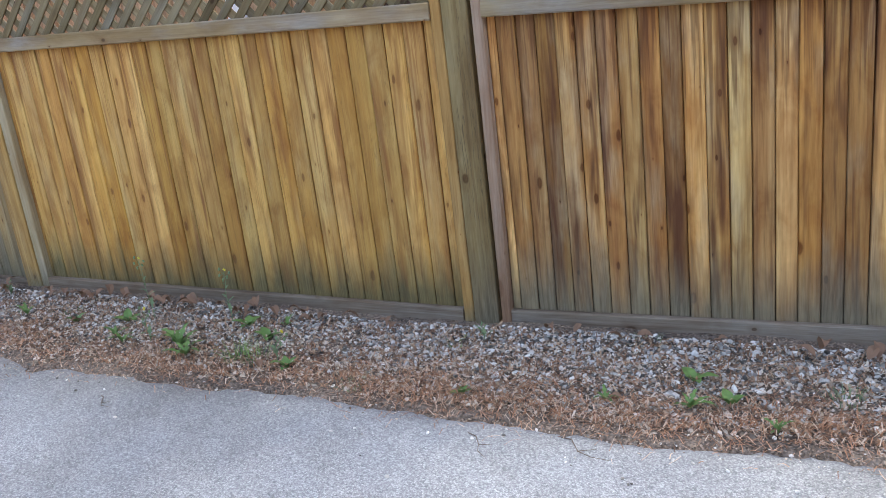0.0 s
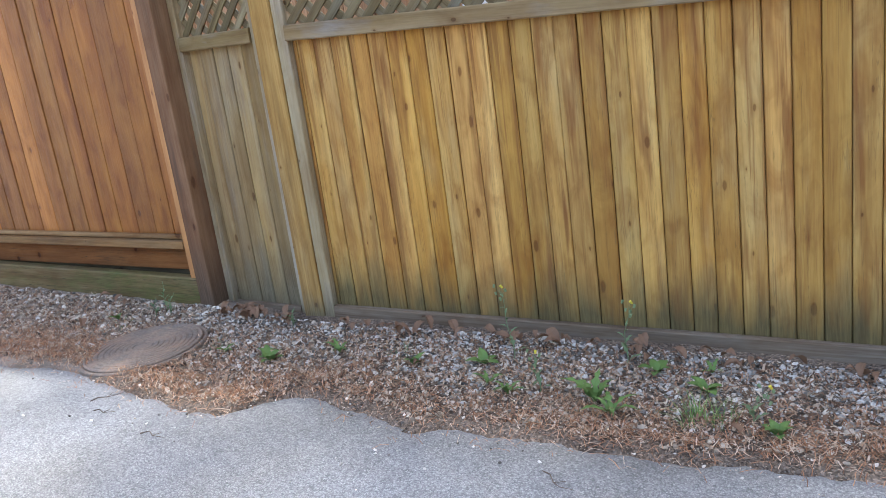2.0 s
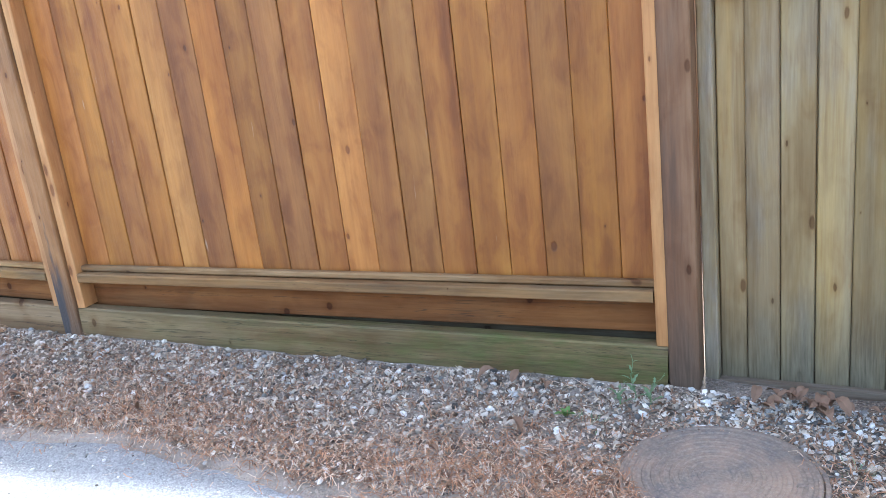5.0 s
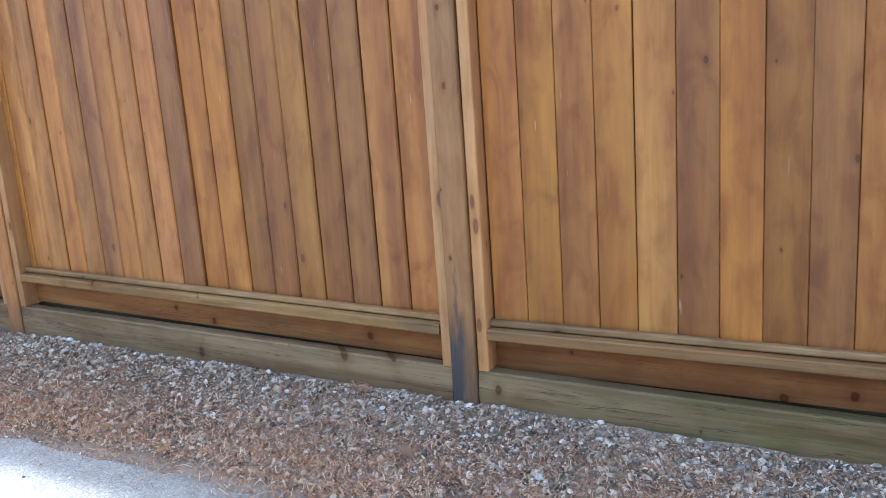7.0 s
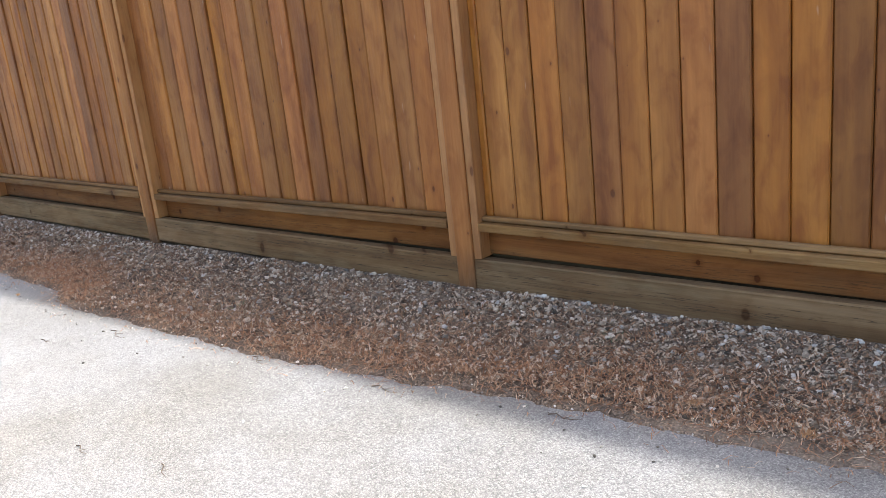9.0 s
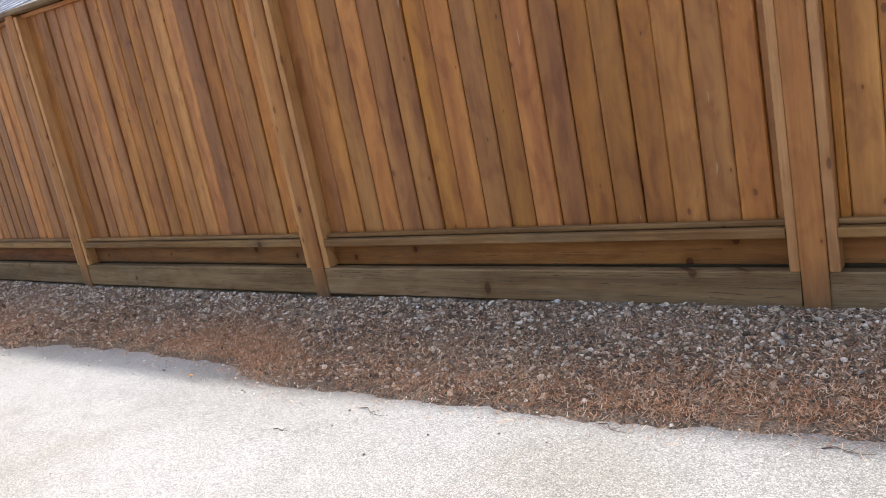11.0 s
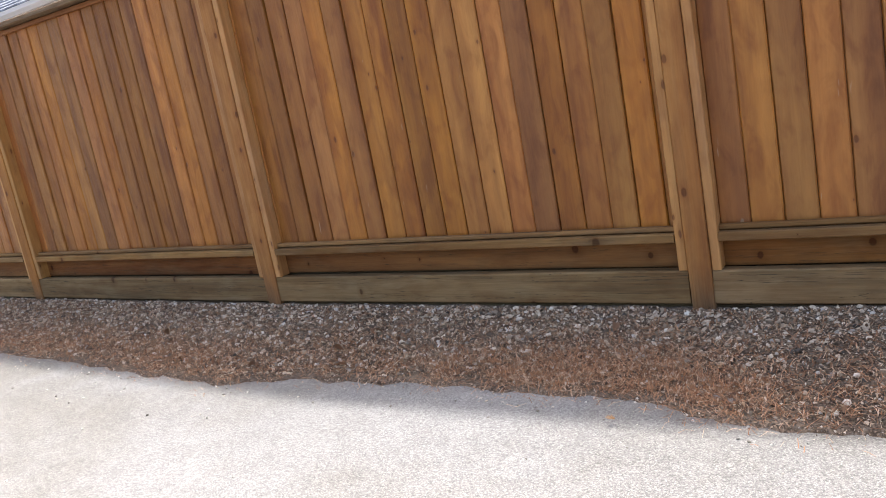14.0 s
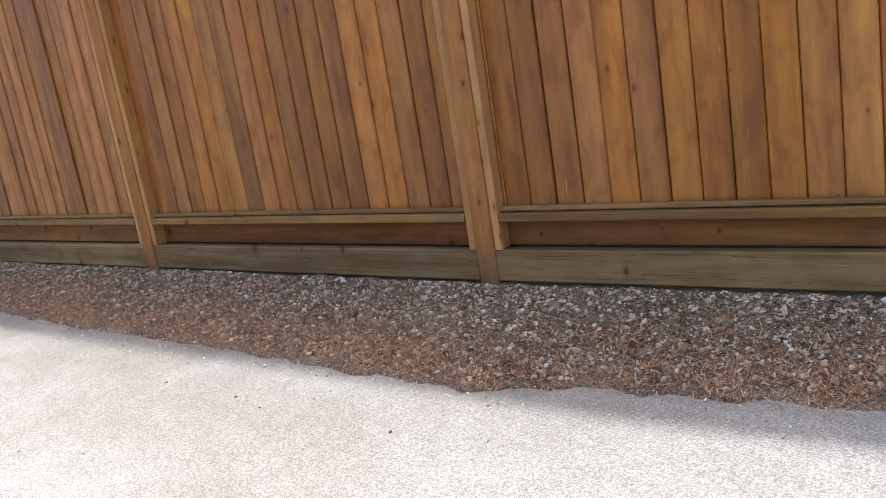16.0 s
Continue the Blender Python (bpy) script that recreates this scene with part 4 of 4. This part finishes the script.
PALE = [mesh("leaf", leaf_bm(1.0, 0.4, 0.2, 3, 0.2, s), m_pale) for s in range(3)]
pr = random.Random(21)
stalk_weed(-3.02, 2.215, 0.27, pr)
stalk_weed(-2.63, 2.31, 0.24, pr)
stalk_weed(-2.82, 2.03, 0.13, pr)
stalk_weed(-2.16, 2.08, 0.12, pr)
stalk_weed(-4.93, 2.14, 0.16, pr, False)
stalk_weed(-4.88, 2.12, 0.12, pr, False)
stalk_weed(-4.97, 2.1, 0.1, pr, False)
stalk_weed(-4.13, 2.2, 0.1, pr, False)
stalk_weed(-1.5, 2.5, 0.08, pr, False)
broad = "green broad-leaved weed growing from the gravel"
tooth = "green toothed-leaved weed flat on the litter"
for x, y, s, n, sh, lab in ((-2.62, 2.02, 0.13, 9, LEAVES, tooth), (-2.55, 1.98, 0.1, 6, LEAVES, tooth), (-2.52, 2.3, 0.08, 5, OVAL, broad), (-2.33, 2.22, 0.07, 5, OVAL, broad), (-3.1, 2.14, 0.07, 5, OVAL, broad),
                            (-3.94, 1.89, 0.075, 7, OVAL, broad), (-4.0, 1.93, 0.06, 5, OVAL, broad), (-3.7, 2.03, 0.075, 5, LEAVES, tooth), (-2.08, 2.05, 0.075, 6, OVAL, broad), (-3.0, 2.0, 0.075, 6, LEAVES, tooth),
                            (-2.9, 1.96, 0.08, 6, LEAVES, tooth), (-0.675, 2.29, 0.085, 7, LEAVES, tooth), (-0.7, 2.44, 0.075, 5, OVAL, broad), (-0.93, 2.26, 0.06, 6, LEAVES, tooth), (-0.57, 2.35, 0.06, 5, OVAL, broad),
                            (-1.38, 2.13, 0.05, 5, OVAL, broad), (-3.35, 2.05, 0.055, 5, OVAL, broad), (-4.2, 1.88, 0.045, 5, OVAL, broad), (-5.1, 1.98, 0.045, 5, OVAL, broad), (-2.35, 2.35, 0.06, 5, LEAVES, tooth), (-0.42, 2.25, 0.06, 6, LEAVES, tooth)):
    rosette(x, y, s, n, sh, lab, pr)
for x, y, h, n, mt, lab in ((-2.3, 2.02, 0.1, 46, m_green, "bright green grass tuft on the verge"), (-2.24, 2.06, 0.08, 24, m_green, "bright green grass tuft on the verge"), (-1.76, 2.03, 0.05, 26, m_pale, "thin pale grass tuft in needles"),
                            (-0.27, 2.48, 0.06, 40, m_pale, "thin pale grass tuft in needles"), (-0.92, 2.66, 0.06, 20, m_pale, "thin pale grass tuft in needles"), (-1.6, 2.45, 0.05, 16, m_green, "bright green grass tuft on the verge"),
                            (-5.02, 1.95, 0.04, 20, m_pale, "thin pale grass tuft in needles"), (-4.3, 1.92, 0.04, 18, m_pale, "thin pale grass tuft in needles"), (-3.45, 2.1, 0.05, 16, m_pale, "thin pale grass tuft in needles"),
                            (-9.0, 1.62, 0.03, 24, m_pale, "thin pale grass tuft in needles"), (-9.6, 1.68, 0.025, 16, m_pale, "thin pale grass tuft in needles"), (-10.9, 1.2, 0.03, 18, m_pale, "thin pale grass tuft in needles"), (-18.0, 1.42, 0.04, 60, m_green, "low mossy green tuft by the kickboard")):
    grass_tuft(x, y, h, n, mt, lab, pr, 0.05 if n < 50 else 0.12)

# whole dead leaves, most of them caught at the foot of the boards
DRY = [mesh("dead_leaf", leaf_bm(1.0, 0.55, 0.3 + 0.1 * s, 0, 0.5, s), m_deadleaf) for s in range(3)]
for i in range(130):
    if i < 100:
        x = pr.choice((pr.uniform(-3.9, -1.9), pr.uniform(-3.8, -2.2), pr.uniform(-4.6, -4.1), pr.uniform(-1.3, 0.4)))
        y = float(fence_y(x)) - pr.uniform(0.03, 0.11)
    else:
        x = pr.uniform(-16, 0)
        y = float(edge_y(x)) + pr.uniform(0.03, 0.4)
    if not clear_of_lid(x, y, 0.05):
        x -= 0.7
        y = float(fence_y(x)) - 0.08
    s = pr.uniform(0.03, 0.08)
    ob = new("dead_leaf", pr.choice(DRY))
    ob.matrix_basis = Matrix.Translation((x, y, height_at(x, y) + (0.024 if i < 100 else 0.014))) @ pose(0, 0, 0, pr.uniform(-25, 25), pr.uniform(-20, 10), pr.uniform(0, 360)) @ Matrix.Diagonal((s, s, s, 1))
    tagged(ob, "curled brown dead leaf lying on the gravel", "leaf", "dead leaves on the verge")


def twig(x, y, length, heading, r, thick=0.0022, side=True):
    bm = bmesh.new()

    def tube(p, q, w0, w1):
        d = (q - p).normalized()
        u = d.orthogonal().normalized()
        v = d.cross(u)
        a, b = ([bm.verts.new(c + (u * math.cos(k * 1.571) + v * math.sin(k * 1.571)) * w) for k in range(4)] for c, w in ((p, w0), (q, w1)))
        for k in range(4):
            bm.faces.new((a[k], a[(k + 1) % 4], b[(k + 1) % 4], b[k]))
    pts = [Vector((length * (i / 4 - 0.5), 0.12 * length * math.sin(i * 1.4 + r.uniform(0, 1)), thick * 0.6 + 0.004 * (i % 2))) for i in range(5)]
    for i in range(4):
        tube(pts[i], pts[i + 1], thick * (1 - 0.17 * i), thick * (1 - 0.17 * (i + 1)))
    if side:
        tube(pts[2], pts[2] + Vector((length * 0.2, length * 0.18, 0.003)), thick * 0.6, thick * 0.3)
    ob = new("twig", mesh("twig", bm, m_twig))
    ob.matrix_basis = pose(x, y, float(top_z(np.array(x), np.array(y))) - 0.002, 0, 0, heading)
    tagged(ob, "thin dry brown twig lying on the ground", "twig", "twigs on the lane")


for x, y, l, h in ((-1.19, 1.89, 0.16, -35), (-0.9, 1.98, 0.2, -15), (-2.55, 1.6, 0.13, -20), (-4.35, 1.42, 0.12, 60), (-4.25, 1.34, 0.1, 20), (-11.55, 0.5, 0.09, 10), (-11.27, 0.73, 0.16, -5), (-10.6, 0.9, 0.18, -12),
                   (-9.85, 0.17, 0.09, -15), (-10.25, 0.08, 0.1, 0), (-9.6, 0.95, 0.14, 8), (-10.3, 0.88, 0.12, -12), (-8.9, 1.1, 0.12, 15), (-3.9, 1.3, 0.12, 12), (-7.4, 1.7, 0.1, 30), (-6.3, 1.75, 0.13, -40), (-13.1, 1.1, 0.12, 20)):
    twig(x, y, l, h, pr)


def sprig(x, y, size, r):
    """A flat fan of dried orange conifer foliage."""
    bm = bmesh.new()
    for i in range(26):
        a = r.uniform(-0.9, 0.9)
        blade_bm(bm, r.uniform(-0.3, 0.2) * size, r.uniform(-0.2, 0.2) * size, 0.003, r.uniform(0.004, 0.014), size * r.uniform(0.3, 0.6), a, 0.005)
    ob = new("conifer_sprig", mesh("conifer_sprig", bm, m_orange))
    ob.matrix_basis = pose(x, y, height_at(x, y) + 0.008, 0, 0, r.uniform(0, 360))
    tagged(ob, "dried orange conifer sprig lying on the soil", "sprig", "dried sprigs on the verge")


for x, y, s in ((-7.76, 1.9, 0.13), (-7.72, 1.88, 0.09), (-8.55, 1.36, 0.09), (-12.52, 0.75, 0.035), (-8.2, 1.33, 0.08), (-15.6, 1.25, 0.07)):
    sprig(x, y, s, pr)

# ---- iron lid in the verge ----


def lathe(profile, seg=72):
    bm = bmesh.new()
    rings = [[bm.verts.new((r * math.cos(6.28318 * k / seg), r * math.sin(6.28318 * k / seg), z)) for k in range(seg)] for r, z in profile]
    for a, b in zip(rings, rings[1:]):
        for k in range(seg):
            bm.faces.new((a[k], a[(k + 1) % seg], b[(k + 1) % seg], b[k]))
    bm.faces.new(rings[-1])
    bmesh.ops.recalc_face_normals(bm, faces=bm.faces)
    for f in bm.faces:
        f.smooth = False
    return bm


lid_at = pose(LID[0], LID[1], 0.028, 1.0, -1.0, 20)
hatch = new("manhole")
hatch.matrix_basis = lid_at
tagged(hatch, "round rusty cast-iron manhole cover with concentric ridges", "manhole cover")
prof = [(0.252, 0.0), (0.252, 0.026), (0.248, 0.03)]
r_ = 0.242
while r_ > 0.03:
    prof += [(r_, 0.03), (r_ - 0.003, 0.0272), (r_ - 0.0105, 0.0272), (r_ - 0.0135, 0.03)]
    r_ -= 0.024
prof += [(0.012, 0.03), (0.004, 0.03)]
part("cover", lathe(prof), m_iron, hatch, lid_at)
part("frame_ring", lathe([(0.27, -0.03), (0.27, 0.018), (0.266, 0.022), (0.257, 0.022), (0.2545, 0.018), (0.2545, -0.01)]), m_iron, hatch, lid_at)
b = bmesh.new()
bmesh.ops.create_cone(b, segments=12, radius1=0.011, radius2=0.009, depth=0.005, cap_ends=True)
part("lifting_plug", b, m_iron, hatch, lid_at @ pose(0.19, -0.06, 0.03))

# ---- behind the fences ----
house = thing("house", (-25, 9, 0.4), "house with a grey-blue shingle roof and white gutter", "house")
HX0, HX1, HY, HZ = -44.0, -15.5, 6.0, 3.72
part("wall", block(0, HX1 - HX0 - 1.0, HY + 0.5, HY + 8.0, HZ - 0.3 + 0.02, "z", 0.01), m_siding, house, pose(HX0 + 0.5, 0, 0.2))
part("fascia", block(HY + 0.06, HY + 0.09, HZ - 0.16, HZ + 0.06, HX1 - HX0, "x", 0.004), m_gutter, house, pose(HX0, 0, 0))
part("gutter", prism([(HY - 0.06, HZ + 0.05), (HY - 0.055, HZ - 0.01), (HY - 0.02, HZ - 0.07), (HY + 0.055, HZ - 0.07), (HY + 0.055, HZ + 0.05), (HY + 0.045, HZ + 0.05), (HY + 0.045, HZ - 0.055), (HY - 0.015, HZ - 0.055), (HY - 0.045, HZ), (HY - 0.05, HZ + 0.05)], HX1 - HX0, "x"), m_gutter, house, pose(HX0, 0, 0))
part("soffit", block(HY + 0.092, HY + 0.52, HZ - 0.15, HZ - 0.12, HX1 - HX0, "x", 0.004), m_gutter, house, pose(HX0, 0, 0))
bm = bmesh.new()
pitch = math.tan(radians(30))
sr = random.Random(5)
for c in range(50):
    y0, y1 = HY - 0.03 + 0.16 * c, HY - 0.03 + 0.16 * c + 0.2
    z0, z1 = HZ + 0.085 + 0.16 * c * pitch, HZ + 0.06 + (0.16 * c + 0.2) * pitch
    xx = HX0 - 0.2 - sr.uniform(0, 0.3)
    while xx < HX1 + 0.2:
        w = sr.uniform(0.22, 0.4)
        d = sr.uniform(0, 0.006)
        v = [bm.verts.new(p) for p in ((xx, y0, z0 + d), (xx + w - 0.008, y0, z0 + d), (xx + w - 0.008, y1, z1), (xx, y1, z1), (xx, y0, z0 - 0.02), (xx + w - 0.008, y0, z0 - 0.02))]
        bm.faces.new(v[:4])
        bm.faces.new((v[4], v[5], v[1], v[0]))
        xx += w
roof = part("roof", prism([(HY, HZ + 0.055), (HY + 8.0, HZ + 0.055 + 8.0 * pitch), (HY + 16.0, HZ + 0.055), (HY + 16.0, HZ), (HY, HZ)], HX1 - HX0, "x"), m_shingle, house, pose(HX0, 0, 0))
part("shingles", bm, m_shingle, house)

shed = thing("garden_shed", (-5, 4.4, 0), "tan upright-boarded garden shed behind the lattice", "shed")
me = board_mesh("board", 0.142, 2.3, 0.02, 0.005, m_shed)
for i in range(70):
    put("board", me, shed, pose(-9.0 + 0.145 * i, 4.4, 0.0, 0, 0, 0))
part("back_wall", block(0, 10.2, 4.402, 7.0, 2.29, "z", 0.01), m_shed, shed, pose(-9.08, 0, 0))
part("corner_trim", block(-0.09, 0.09, 4.35, 4.378, 2.3, "z", 0.003), m_gutter, shed, pose(-4.35, 0, 0))
part("corner_trim", block(-0.06, 0.06, 4.35, 4.378, 2.3, "z", 0.003), m_gutter, shed, pose(-3.2, 0, 0))

# pine whose crown shades the lane and drops its needles there
TX, TY = -2.7, 2.65
pine = thing("pine_tree", (TX, TY + 1.2, 0), "tall pine behind the fence with a wide dark crown", "tree")
tr = random.Random(3)
bm = bmesh.new()


def limb(bm, p, q, w0, w1, seg=8):
    d = (q - p).normalized()
    u = d.orthogonal().normalized()
    v = d.cross(u)
    a, b = ([bm.verts.new(c + (u * math.cos(k * 6.283 / seg) + v * math.sin(k * 6.283 / seg)) * w) for k in range(seg)] for c, w in ((p, w0), (q, w1)))
    for k in range(seg):
        bm.faces.new((a[k], a[(k + 1) % seg], b[(k + 1) % seg], b[k]))


pts = [Vector((TX + 0.1 * math.sin(i), TY + 1.2 + 0.08 * math.cos(2 * i), 2.25 * i)) for i in range(8)]
for i in range(7):
    limb(bm, pts[i], pts[i + 1], 0.24 - 0.03 * i, 0.24 - 0.03 * (i + 1))
part("trunk", bm, m_bark, pine)
tips = []
for i in range(64):
    z = 6.6 + 9.0 * (i / 64)
    a = i * 2.4
    reach = (6.3 * (1 - ((z - 6.6) / 9.6) ** 1.6) + 0.4) * tr.uniform(0.8, 1.05)
    p = Vector((TX, TY + 1.2, z))
    q = p + Vector((math.cos(a) * reach, math.sin(a) * reach, 0.12 * reach))
    bm = bmesh.new()
    limb(bm, p, q, 0.05, 0.012, 5)
    part("limb", bm, m_bark, pine)
    for k in range(int(7 + reach * 7)):
        u = tr.uniform(0.15, 1.05)
        tips.append(p.lerp(q, u) + Vector((tr.gauss(0, 0.45), tr.gauss(0, 0.45), tr.gauss(0.05, 0.15))))
cv, cf = [], []
for c in tips:
    for k in range(5):
        d = Vector((tr.gauss(0, 1), tr.gauss(0, 1), tr.gauss(0.15, 0.5))).normalized()
        s = d.orthogonal().normalized() * tr.uniform(0.04, 0.09)
        o = len(cv)
        L = tr.uniform(0.22, 0.42)
        cv += [c - s, c + s, c + d * L]
        cf.append((o, o + 1, o + 2))
crown = heap("crown", np.array([tuple(v) for v in cv]), np.array(cf), m_crown)
crown.parent = pine
crown.matrix_parent_inverse = pine.matrix_basis.inverted()
